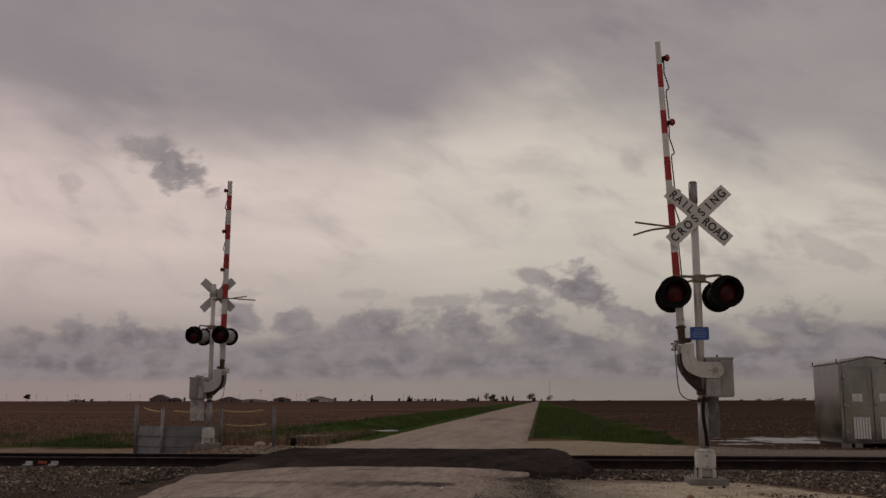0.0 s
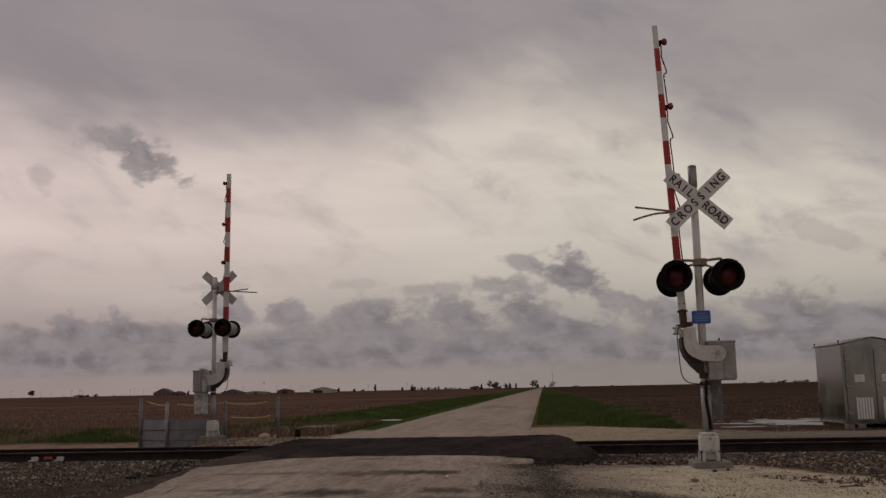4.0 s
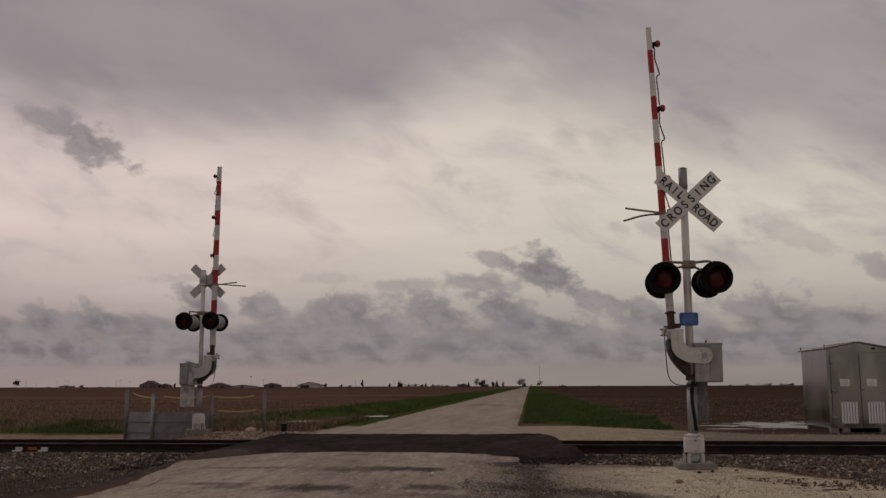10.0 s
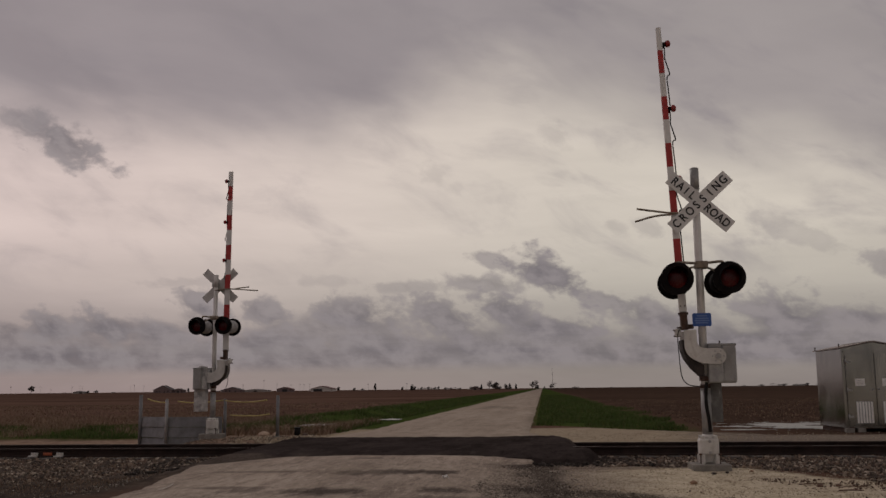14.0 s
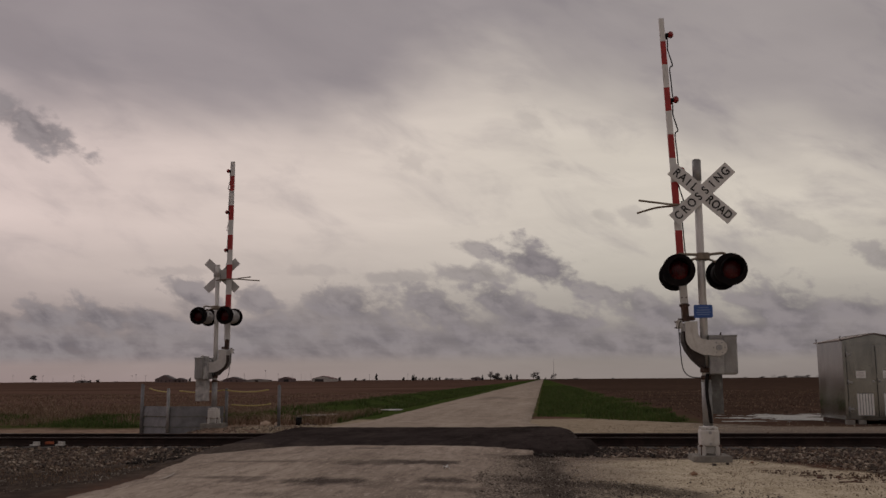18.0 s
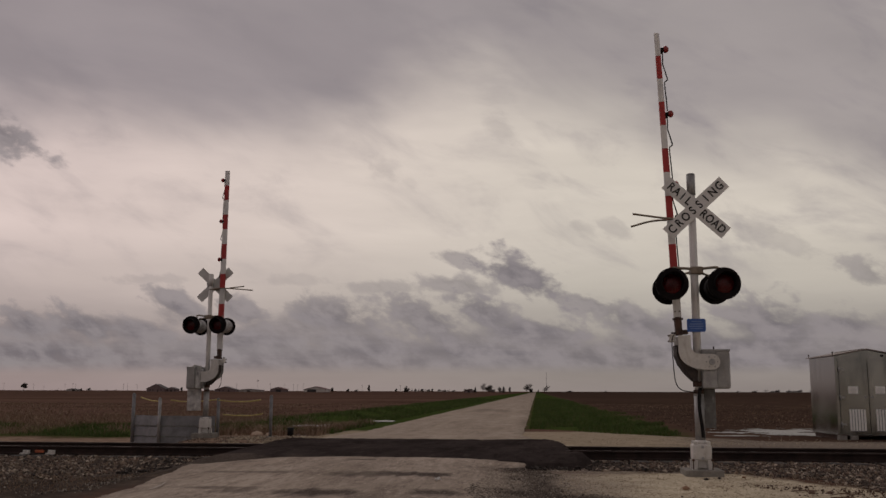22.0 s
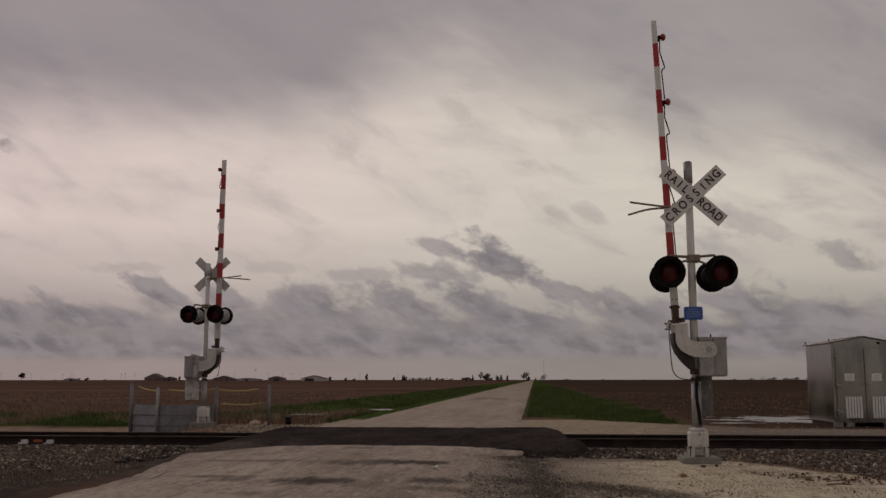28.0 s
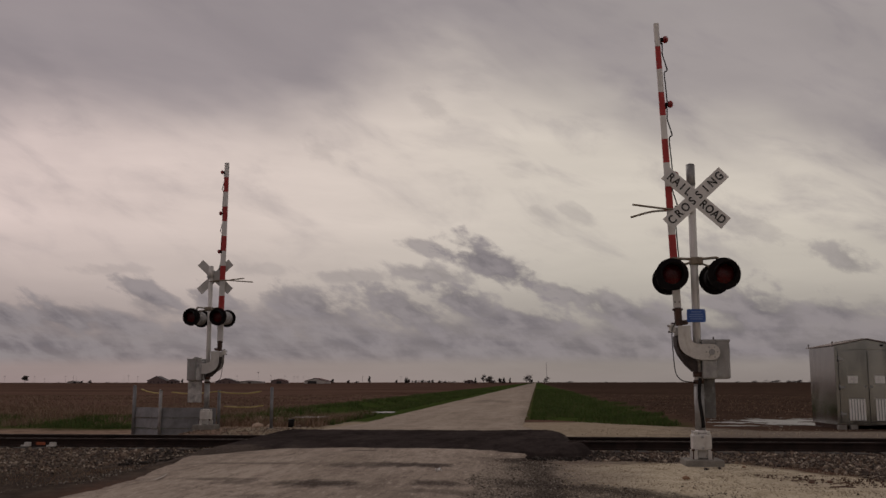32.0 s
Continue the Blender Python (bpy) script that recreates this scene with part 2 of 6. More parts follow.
ROOF_DARK = surface("dark_shingles", (0.11, 0.088, 0.09), (0.085, 0.07, 0.071), 0.8, 6, 0.9)
ROOF_RED = surface("red_metal_roof", (0.22, 0.1, 0.085), (0.17, 0.08, 0.07), 0.5, 6, 0.6)
SIDING = surface("pale_siding", (0.42, 0.38, 0.34), (0.34, 0.31, 0.28), 0.5, 6, 0.8)
SIDING_WHITE = surface("white_siding", (0.62, 0.57, 0.52), (0.52, 0.48, 0.44), 0.5, 6, 0.8)
SIDING_BROWN = surface("brown_brick_siding", (0.22, 0.155, 0.145), (0.17, 0.125, 0.12), 0.5, 6, 0.85)
# near-black colour for the shade inside doors and windows
OPENING_SHADE = surface("opening_shade", (0.03, 0.027, 0.027), (0.02, 0.018, 0.018), 1, 6, 0.6)
# pale grey has the distance haze painted in, for poles and shed roofs
POLE_GREY = surface("haze_grey_pole", (0.4, 0.37, 0.37), (0.32, 0.29, 0.29), 1, 8, 0.8)


def brushed_material():
    """Mill-finish aluminium sheet: dull reflections, faint vertical brushing and water marks."""
    m, n, shader = material("brushed_aluminium")
    at = n.add("ShaderNodeTexCoord").outputs["Object"]
    marks, brush = n.noise(n.scaled(at, 1, 1, 0.25), 2.2, 5, 0.6), n.noise(n.scaled(at, 1, 1, 0.04), 26, 3)
    colour = n.mix(n.step(marks, 0.3, 0.7), (0.24, 0.236, 0.226), (0.38, 0.374, 0.36))
    n.put(shader.inputs["Base Color"], n.mix(n.math("MULTIPLY", brush, 0.2), colour, (0.27, 0.26, 0.246)))
    n.put(shader.inputs["Roughness"], n.step(marks, 0.3, 0.75, 0.12, 0.24))
    shader.inputs["Metallic"].default_value = 1.0
    return m


STEEL_CABINET = brushed_material()


def asphalt_material():
    m, n, shader = material("asphalt")
    shader.inputs["Specular IOR Level"].default_value = 0.0
    at = n.add("ShaderNodeNewGeometry").outputs["Position"]
    broad, grain = n.noise(n.scaled(at, 1, 0.4), 0.9, 5, 0.6, 0.4), n.noise(n.scaled(at, 1, 0.25), 30, 4, 0.75)
    blotch = n.noise(n.scaled(at, 1.0, 0.45), 4.5, 5, 0.7, 0.2)
    colour = n.mix(n.step(broad, 0.32, 0.68), (0.032, 0.0255, 0.0245), (0.056, 0.045, 0.043))
    colour = n.mix(n.math("MULTIPLY", n.step(blotch, 0.5, 0.7), 0.6), colour, (0.08, 0.065, 0.06))
    colour = n.mix(n.math("MULTIPLY", n.step(blotch, 0.46, 0.34), 0.6), colour, (0.021, 0.0165, 0.016))
    colour = n.mix(n.math("MULTIPLY", n.step(grain, 0.55, 0.7), 0.5), colour, (0.08, 0.06, 0.052))
    # tan road dust carried on to the near edge and in thin patches on top
    x, y, _ = n.xyz(at)
    torn = n.math("MULTIPLY", n.math("SUBTRACT", n.noise(n.scaled(at, 1.6, 0.8), 1.4, 8, 0.7), 0.5), 2.6)
    brim = n.math("ADD", n.math("SUBTRACT", 17.75, n.math("MULTIPLY", n.step(x, -1.8, 1.0), 0.9)), torn)
    dust = n.math("MULTIPLY", n.step(n.math("SUBTRACT", y, brim), 0.35, -0.35), n.step(x, -1.4, -2.8, 0.0, 0.35))
    film = n.math("MULTIPLY", n.step(n.noise(n.scaled(at, 0.5, 0.5, shift=(4, 2, 0)), 1.2, 7, 0.7), 0.55, 0.72), 0.1)
    colour = n.mix(n.math("MAXIMUM", dust, film), colour, n.mix(n.step(grain, 0.35, 0.65), (0.12, 0.095, 0.078), (0.24, 0.195, 0.16)))
    n.put(shader.inputs["Base Color"], colour)
    n.put(shader.inputs["Roughness"], n.step(broad, 0.3, 0.7, 0.7, 0.92))
    bumped(n, shader, n.noise(at, 22, 6, 0.75), 0.8, 0.03)
    return m


def road_material(name, pale):
    """Chip-sealed limestone road, tan, with darker damp stains and wheel-worn streaks; pale: how dry and dusty it is."""
    m, n, shader = material(name)
    shader.inputs["Specular IOR Level"].default_value = 0.02
    at = n.add("ShaderNodeNewGeometry").outputs["Position"]
    x, y, _ = n.xyz(at)
    broad = n.noise(n.scaled(at, 0.6, 0.14), 1.0, 5, 0.6, 0.2)
    mid = n.noise(n.scaled(at, 1.1, 0.35), 2.0, 8, 0.7, 0.2)
    speck = n.noise(n.scaled(at, 1.0, 0.2), 14, 5, 0.8)
    grain = n.noise(n.scaled(at, 1.0, 0.25), 50, 4, 0.75)
    colour = n.mix(n.step(broad, 0.3, 0.7), (0.255, 0.204, 0.166), (0.42, 0.346, 0.287))
    colour = n.mix(n.math("MULTIPLY", n.step(mid, 0.46, 0.66), 0.7), colour, (0.16, 0.122, 0.102))
    colour = n.mix(n.math("MULTIPLY", n.step(speck, 0.53, 0.64), 0.7), colour, (0.15, 0.12, 0.1))
    colour = n.mix(n.math("MULTIPLY", n.step(speck, 0.45, 0.34), 0.65), colour, (0.56, 0.48, 0.4))
    # lengthwise wheel streaks, broken up
    wheel = n.noise(n.scaled(at, 1.9, 0.035), 1.0, 5, 0.65, 0.1)
    colour = n.mix(n.math("MULTIPLY", n.step(wheel, 0.5, 0.66), 0.12 + pale * 0.7), colour, (0.47, 0.385, 0.3))
    colour = n.mix(n.math("MULTIPLY", n.step(wheel, 0.46, 0.32), 0.12 + pale * 0.7), colour, (0.17, 0.135, 0.108))
    ragged = n.math("MULTIPLY", n.math("SUBTRACT", n.noise(n.scaled(at, 1.0, 0.3), 3.0, 9, 0.76), 0.5), 3.2)
    for cx, cy, rx, ry, depth in STAINS:
        dx = n.math("DIVIDE", n.math("SUBTRACT", x, cx), rx)
        dy = n.math("DIVIDE", n.math("SUBTRACT", y, cy), ry)
        far = n.math("SQRT", n.math("ADD", n.math("MULTIPLY", dx, dx), n.math("MULTIPLY", dy, dy)))
        wet = n.step(n.math("ADD", far, ragged), 1.3, 0.3)
        colour = n.mix(n.math("MULTIPLY", wet, min(depth * 1.15, 0.95)), colour, (0.055, 0.04, 0.035))
    colour = n.mix(n.math("MULTIPLY", n.step(grain, 0.5, 0.75), 0.4), colour, (0.66, 0.58, 0.49))
    colour = n.mix(n.math("MULTIPLY", n.step(grain, 0.45, 0.25), 0.45), colour, (0.12, 0.095, 0.08))
    colour = n.mix(pale, colour, (0.4, 0.328, 0.26))
    n.put(shader.inputs["Base Color"], colour)
    shader.inputs["Roughness"].default_value = 0.88
    bumped(n, shader, n.noise(at, 38, 5, 0.75), 0.35, 0.012)
    return m


STAINS = [(-3.5, 64.0, 0.8, 6.0, 0.5), (-2.2, 61.0, 0.6, 4.5, 0.45), (-2.5, 14.45, 0.9, 0.5, 0.6), (-1.8, 14.5, 0.55, 0.42, 0.9), (-3.85, 11.85, 0.35, 0.3, 0.5), (-3.2, 10.4, 0.25, 0.25, 0.4), (-2.75, 11.75, 0.65, 0.5, 0.85), (-1.25, 12.05, 0.35, 0.42, 0.75), (-4.4, 14.6, 0.8, 0.22, 0.5),
          (-4.2, 12.2, 0.7, 0.2, 0.5), (0.1, 11.5, 0.5, 2.6, 0.75), (-3.2, 17.3, 0.4, 0.16, 0.6), (-2.2, 9.2, 0.6, 0.4, 0.5), (-0.4, 15.6, 0.5, 1.2, 0.6), (-1.0, 11.2, 0.7, 0.3, 0.45)]


def ground_material():
    """Tilled soil, with ballast grit along the track, tan limestone by the road, damp black earth and green verges."""
    m, n, shader = material("ground_cover")
    shader.inputs["Specular IOR Level"].default_value = 0.0
    at = n.add("ShaderNodeNewGeometry").outputs["Position"]
    x, y, _ = n.xyz(at)
    wobble = n.math("SUBTRACT", n.noise(at, 0.55, 6, 0.65, 0.5), 0.5)
    fine = n.math("SUBTRACT", n.noise(at, 5.0, 5, 0.7), 0.5)
    edge = n.math("ADD", n.math("MULTIPLY", wobble, 2.4), n.math("MULTIPLY", fine, 0.9))
    grain = n.noise(n.scaled(at, 1.0, 0.25), 30, 4, 0.78)

    def inside(value, low, high, soft):
        return n.math("MULTIPLY", n.step(value, low - soft, low + soft), n.step(value, high + soft, high - soft))

    xe, ye = n.math("ADD", x, edge), n.math("ADD", y, edge)
    # the field, in broad damp and dry patches and faint rows
    patch = n.noise(n.scaled(at, 0.02, 0.05), 1.0, 6, 0.6, 0.5)
    rows = n.noise(n.scaled(at, 0.22, 0.3), 1.0, 7, 0.68, 0.3)
    lump = n.noise(at, 3.0, 6, 0.7)
    soil = n.mix(n.step(patch, 0.3, 0.7), (0.088, 0.053, 0.04), (0.16, 0.098, 0.076))
    soil = n.mix(n.math("MULTIPLY", n.step(rows, 0.5, 0.68), 0.6), soil, (0.165, 0.1, 0.07))
    soil = n.mix(n.math("MULTIPLY", n.step(lump, 0.5, 0.7), 0.35), soil, (0.07, 0.042, 0.032))
    # right of the road the soil is darker
    soil = n.mix(n.math("MULTIPLY", n.step(x, 2.0, 7.0), 0.75), soil, (0.05, 0.034, 0.0255))
    streaks = n.noise(n.scaled(at, 0.5, 0.16), 1.0, 11, 0.74, 0.2)
    soil = n.mix(n.math("MULTIPLY", n.step(streaks, 0.5, 0.7), 0.6), soil, (0.14, 0.085, 0.06))
    soil = n.mix(n.math("MULTIPLY", n.step(streaks, 0.46, 0.32), 0.65), soil, (0.028, 0.0165, 0.0125))
    colour = soil
    # green verges beside the far road and along the field's edge
    turf = n.mix(n.step(lump, 0.3, 0.7), (0.04, 0.058, 0.017), (0.068, 0.092, 0.026))
    verge_left = n.math("MULTIPLY", inside(xe, -12.6, -5.3, 0.4), n.step(ye, 27.0, 30.0))
    slope = n.math("ADD", n.math("ADD", y, n.math("MULTIPLY", edge, 0.2)), n.math("MULTIPLY", n.math("MAXIMUM", x, 0.0), 1.15))
    verge_right = n.math("MULTIPLY", inside(xe, -0.5, 4.4, 0.6), n.step(slope, 32.9, 33.5))
    strip = n.math("MULTIPLY", inside(ye, 29.6, 35.5, 0.9), n.step(xe, -7.5, -9.5))
    green = n.math("MAXIMUM", n.math("MAXIMUM", verge_left, verge_right), n.math("MULTIPLY", strip, 0.75))
    colour = n.mix(green, colour, turf)
    # bare tan earth behind the track
    bare = n.math("MULTIPLY", inside(ye, 22.0, 29.4, 0.7), n.step(x, -6.0, -8.0))
    colour = n.mix(n.math("MULTIPLY", bare, 0.85), colour, n.mix(n.step(lump, 0.3, 0.7), (0.2, 0.135, 0.1), (0.36, 0.265, 0.2)))
    # limestone: the shoulder by the near signal and the pad beyond the track
    tan = n.mix(n.step(lump, 0.3, 0.7), (0.42, 0.35, 0.25), (0.63, 0.55, 0.42))
    tan = n.mix(n.math("MULTIPLY", n.step(grain, 0.5, 0.72), 0.5), tan, (0.72, 0.62, 0.48))
    tan = n.mix(n.math("MULTIPLY", n.step(grain, 0.45, 0.25), 0.4), tan, (0.2, 0.155, 0.11))
    chips = n.noise(n.scaled(at, 1.0, 0.3), 30, 4, 0.85)
    tan = n.mix(n.math("MULTIPLY", n.step(chips, 0.52, 0.66), 0.5), tan, (0.15, 0.11, 0.078))
    tan = n.mix(n.math("MULTIPLY", n.step(chips, 0.46, 0.34), 0.45), tan, (0.8, 0.7, 0.56))
    patches = n.noise(n.scaled(at, 0.8, 0.35), 1.3, 7, 0.68, 0.2)
    tan = n.mix(n.math("MULTIPLY", n.step(patches, 0.54, 0.7), 0.35), tan, (0.27, 0.2, 0.145))
    edge_grey = n.mix(n.step(grain, 0.35, 0.65), (0.15, 0.122, 0.1), (0.38, 0.32, 0.265))
    near_tan = n.mix(n.step(n.math("ADD", x, n.math("MULTIPLY", edge, 0.6)), 0.3, 1.9), edge_grey, tan)
    near_pad = n.math("MULTIPLY", n.step(n.math("ADD", ye, n.math("MULTIPLY", n.step(x, 2.8, 5.6), 3.6)), 16.0, 15.2), n.step(x, -5.0, -4.4))
    far_pad = n.math("MULTIPLY", n.math("MULTIPLY", n.step(ye, 22.6, 23.4), n.step(slope, 33.4, 32.8)), n.math("MULTIPLY", n.step(x, -6.9, -6.0), n.step(ye, 31.5, 30.5)))
    far_pad = n.math("MAXIMUM", far_pad, n.math("MULTIPLY", inside(ye, 22.6, 31.0, 0.4), inside(x, -6.4, -0.2, 0.4)))
    far_tan = n.mix(n.step(n.math("ADD", x, n.math("MULTIPLY", edge, 2.0)), 2.6, 6.0), n.mix(1.0, tan, (0.66, 0.63, 0.62), "MULTIPLY"), n.mix(n.step(lump, 0.35, 0.65), (0.11, 0.09, 0.075), (0.26, 0.22, 0.185)))
    colour = n.mix(far_pad, colour, far_tan)
    # ballast grit
    grit = n.mix(n.step(grain, 0.3, 0.7), (0.09, 0.072, 0.062), (0.25, 0.2, 0.17))
    grit = n.mix(n.math("MULTIPLY", n.step(y, 22.6, 24.4), 0.7), grit, n.mix(n.step(grain, 0.3, 0.7), (0.15, 0.122, 0.098), (0.33, 0.28, 0.228)))
    near_left = n.math("MULTIPLY", n.step(x, -5.2, -6.2), n.step(ye, 11.5, 12.6))
    bed = n.math("MULTIPLY", n.math("MAXIMUM", n.step(ye, 15.0, 16.0), near_left), n.step(ye, n.step(x, 2.0, 7.0, 23.2, 26.4), n.step(x, 2.0, 7.0, 22.6, 25.6)))
    colour = n.mix(bed, colour, grit)
    colour = n.mix(near_pad, colour, near_tan)
    low_line = n.math("SUBTRACT", n.math("ADD", y, n.math("MULTIPLY", edge, 0.7)), n.math("MULTIPLY", n.math("ADD", x, 9.2), 0.67))
    low = n.math("MULTIPLY", n.step(x, -5.2, -6.0), n.step(low_line, 16.0, 15.3))
    colour = n.mix(low, colour, n.mix(n.step(lump, 0.4, 0.7), (0.045, 0.035, 0.03), (0.12, 0.092, 0.072)))
    # damp black gravel at the road's right edge
    torn = n.math("MULTIPLY", n.math("SUBTRACT", n.noise(n.scaled(at, 1.2, 0.35), 2.4, 9, 0.74), 0.5), 1.5)
    damp_x = n.math("ADD", n.math("SUBTRACT", x, n.math("MULTIPLY", n.math("SUBTRACT", 16.0, y), 0.06)), torn)
    damp = n.math("MULTIPLY", inside(damp_x, -0.42, 0.12, 0.28), n.step(y, 17.2, 16.4))
    trail = n.math("ADD", n.math("ADD", y, n.math("MULTIPLY", x, 0.62)), n.math("MULTIPLY", torn, 1.1))
    damp = n.math("MAXIMUM", damp, n.math("MULTIPLY", inside(trail, 11.75, 12.55, 0.3), inside(x, -0.5, 1.9, 0.3)))
    mixed = n.math("MULTIPLY", n.step(n.math("ADD", trail, n.math("MULTIPLY", n.step(x, 1.2, 2.6), 2.0)), 12.9, 12.2), n.step(x, 3.0, 1.6, 0.0, 0.7))
    salt = n.noise(n.scaled(at, 1.0, 0.2), 24, 4, 0.8)
    colour = n.mix(n.math("MULTIPLY", mixed, n.step(salt, 0.48, 0.56)), colour, (0.07, 0.056, 0.05))
    colour = n.mix(n.math("MULTIPLY", damp, 0.75), colour, n.mix(n.step(salt, 0.58, 0.68), (0.036, 0.028, 0.025), (0.3, 0.26, 0.22)))
    n.put(shader.inputs["Base Color"], colour)
    shader.inputs["Roughness"].default_value = 0.93
    height = n.math("ADD", n.math("MULTIPLY", lump, 0.7), n.math("MULTIPLY", grain, 0.3))
    bumped(n, shader, height, 0.7, 0.05)
    return m


def water_material():
    m, n, shader = material("standing_water")
    at = n.add("ShaderNodeNewGeometry").outputs["Position"]
    n.put(shader.inputs["Base Color"], n.mix(n.noise(at, 0.8, 4), (0.05, 0.042, 0.036), (0.09, 0.078, 0.066)))
    shader.inputs["Roughness"].default_value = 0.3
    bumped(n, shader, n.noise(n.scaled(at, 1, 1), 5, 6, 0.7), 0.6, 0.04)
    return m


def cloud_plane(n, height):
    """The layer's coordinates as bearing and as height over the horizon, so that far clouds stay as tall as they look."""
    px, py, _ = n.xyz(n.add("ShaderNodeTexCoord").outputs["Object"])
    py = n.math("MAXIMUM", py, height * 0.55)
    a = n.math("MULTIPLY", n.math("DIVIDE", px, py), 16.44)
    q = n.math("MULTIPLY", n.math("DIVIDE", height, py), 16.44)
    return a, q, n.vec(a, q)


def cloud_sheet(m, n, tone, dense):
    glow = n.add("ShaderNodeEmission")
    n.link(tone, glow.inputs[0])
    gap, both, out = n.add("ShaderNodeBsdfTransparent"), n.add("ShaderNodeMixShader"), n.add("ShaderNodeOutputMaterial")
    n.link(dense, both.inputs[0])
    n.link(gap.outputs[0], both.inputs[1])
    n.link(glow.outputs[0], both.inputs[2])
    n.link(both.outputs[0], out.inputs[0])
    m.cycles.emission_sampling = "NONE"
    return m


def high_cloud_material():
    """A smooth grey bank overhead with a slanting lower edge, and thin slanting wisps below it."""
    m = bpy.data.materials.new("high_cloud")
    m.use_nodes = True
    n = Nodes(m.node_tree)
    a, q, flat = cloud_plane(n, HIGH_CLOUD)
    slant = n.scaled(flat, turn=20)
    streak = n.noise(n.scaled(slant, 0.22, 0.55), 1.0, 6, 0.5, 0.3)
    soft = n.noise(n.scaled(slant, 0.3, 0.5, shift=(3.1, 0.7, 0)), 1.0, 3, 0.5, 0.1)
    rim = n.math("MULTIPLY", n.ramp(n.step_line(a, -10.5, 7.5), [((b + 10.5) / 18, (h / 8, h / 8, h / 8)) for b, h in BANK_RIM]), 8.0)
    over = n.math("SUBTRACT", q, rim)
    over = n.math("ADD", over, n.math("ADD", n.math("MULTIPLY", n.math("SUBTRACT", streak, 0.5), 2.0), n.math("MULTIPLY", n.math("SUBTRACT", soft, 0.5), 2.0)))
    bank = n.math("MULTIPLY", n.step(over, -1.0, 1.3), n.math("MULTIPLY", n.step(q, 13.0, 8.6, 0.45, 0.84), n.step(a, -2.0, 4.0, 1.0, 0.86)))
    mottle = n.noise(n.scaled(slant, 0.5, 1.0), 1.0, 7, 0.56, 0.4)
    wisp = n.math("MULTIPLY", n.step(mottle, 0.46, 0.76), n.math("MULTIPLY", n.step(q, 1.4, 2.6), n.step(a, -2.0, 4.0, 0.32, 0.72)))
    clear = n.math("MULTIPLY", n.math("SUBTRACT", 1.0, bank), n.math("SUBTRACT", 1.0, wisp))
    dense = n.math("MULTIPLY", n.math("SUBTRACT", 1.0, clear), n.step(q, 1.2, 2.0))
    tone = n.mix(n.step(streak, 0.3, 0.72), (0.278, 0.245, 0.261), (0.222, 0.197, 0.216))
    return cloud_sheet(m, n, tone, dense)


def low_cloud_material():
    """Torn scud: a hazy grey belt that closes up towards the horizon and single ragged clouds above it."""
    m = bpy.data.materials.new("low_cloud")
    m.use_nodes = True
    n = Nodes(m.node_tree)
    a, q, flat = cloud_plane(n, CLOUD_HEIGHT)
    puff = n.noise(n.scaled(flat, 0.75, 1.5), 1.0, 8, 0.55, 0.1)
    low = n.math("ADD", puff, n.math("MULTIPLY", n.math("SUBTRACT", 1.12, q), 0.42))
    belt = n.math("MULTIPLY", n.step(low, 0.38, 0.6), 0.66)
    shred = n.noise(n.scaled(flat, 0.85, 1.25), 2.1, 9, 0.58, 0.15)
    rag = n.math("MULTIPLY", n.math("SUBTRACT", shred, 0.5), 3.4)
    lone = 0.0
    for ca, cq, ra, rq, tilt, depth in LONE_CLOUDS:
        da, dq = n.math("SUBTRACT", a, ca), n.math("SUBTRACT", q, cq)
        c, s = math.cos(radians(tilt)), math.sin(radians(tilt))
        u = n.math("DIVIDE", n.math("ADD", n.math("MULTIPLY", da, c), n.math("MULTIPLY", dq, s)), ra * 1.35)
        v = n.math("DIVIDE", n.math("SUBTRACT", n.math("MULTIPLY", dq, c), n.math("MULTIPLY", da, s)), rq * 1.3)
        gone = n.math("SQRT", n.math("ADD", n.math("MULTIPLY", u, u), n.math("MULTIPLY", v, v)))
        lone = n.math("MAXIMUM", lone, n.math("MULTIPLY", n.step(n.math("ADD", gone, rag), 1.15, 0.4), min(depth * 1.3, 0.94)))
    # thin level bars of haze low over the horizon
    bar = n.noise(n.scaled(flat, 0.22, 3.4), 1.0, 6, 0.55, 0.15)
    haze = n.math("MULTIPLY", n.step(q, 1.1, 0.6), n.step(bar, 0.38, 0.66, 0.2, 0.75))
    clear = n.math("MULTIPLY", n.math("SUBTRACT", 1.0, belt), n.math("MULTIPLY", n.math("SUBTRACT", 1.0, lone), n.math("SUBTRACT", 1.0, haze)))
    dense = n.math("MULTIPLY", n.math("SUBTRACT", 1.0, clear), n.step(q, 0.26, 0.5))
    tone = n.mix(n.step(shred, 0.36, 0.66), (0.262, 0.232, 0.241), (0.146, 0.131, 0.145))
    tone = n.mix(n.math("MULTIPLY", n.step(bar, 0.4, 0.62), n.step(q, 1.2, 0.7, 0.0, 0.5)), tone, (0.285, 0.252, 0.25))
    return cloud_sheet(m, n, tone, dense)


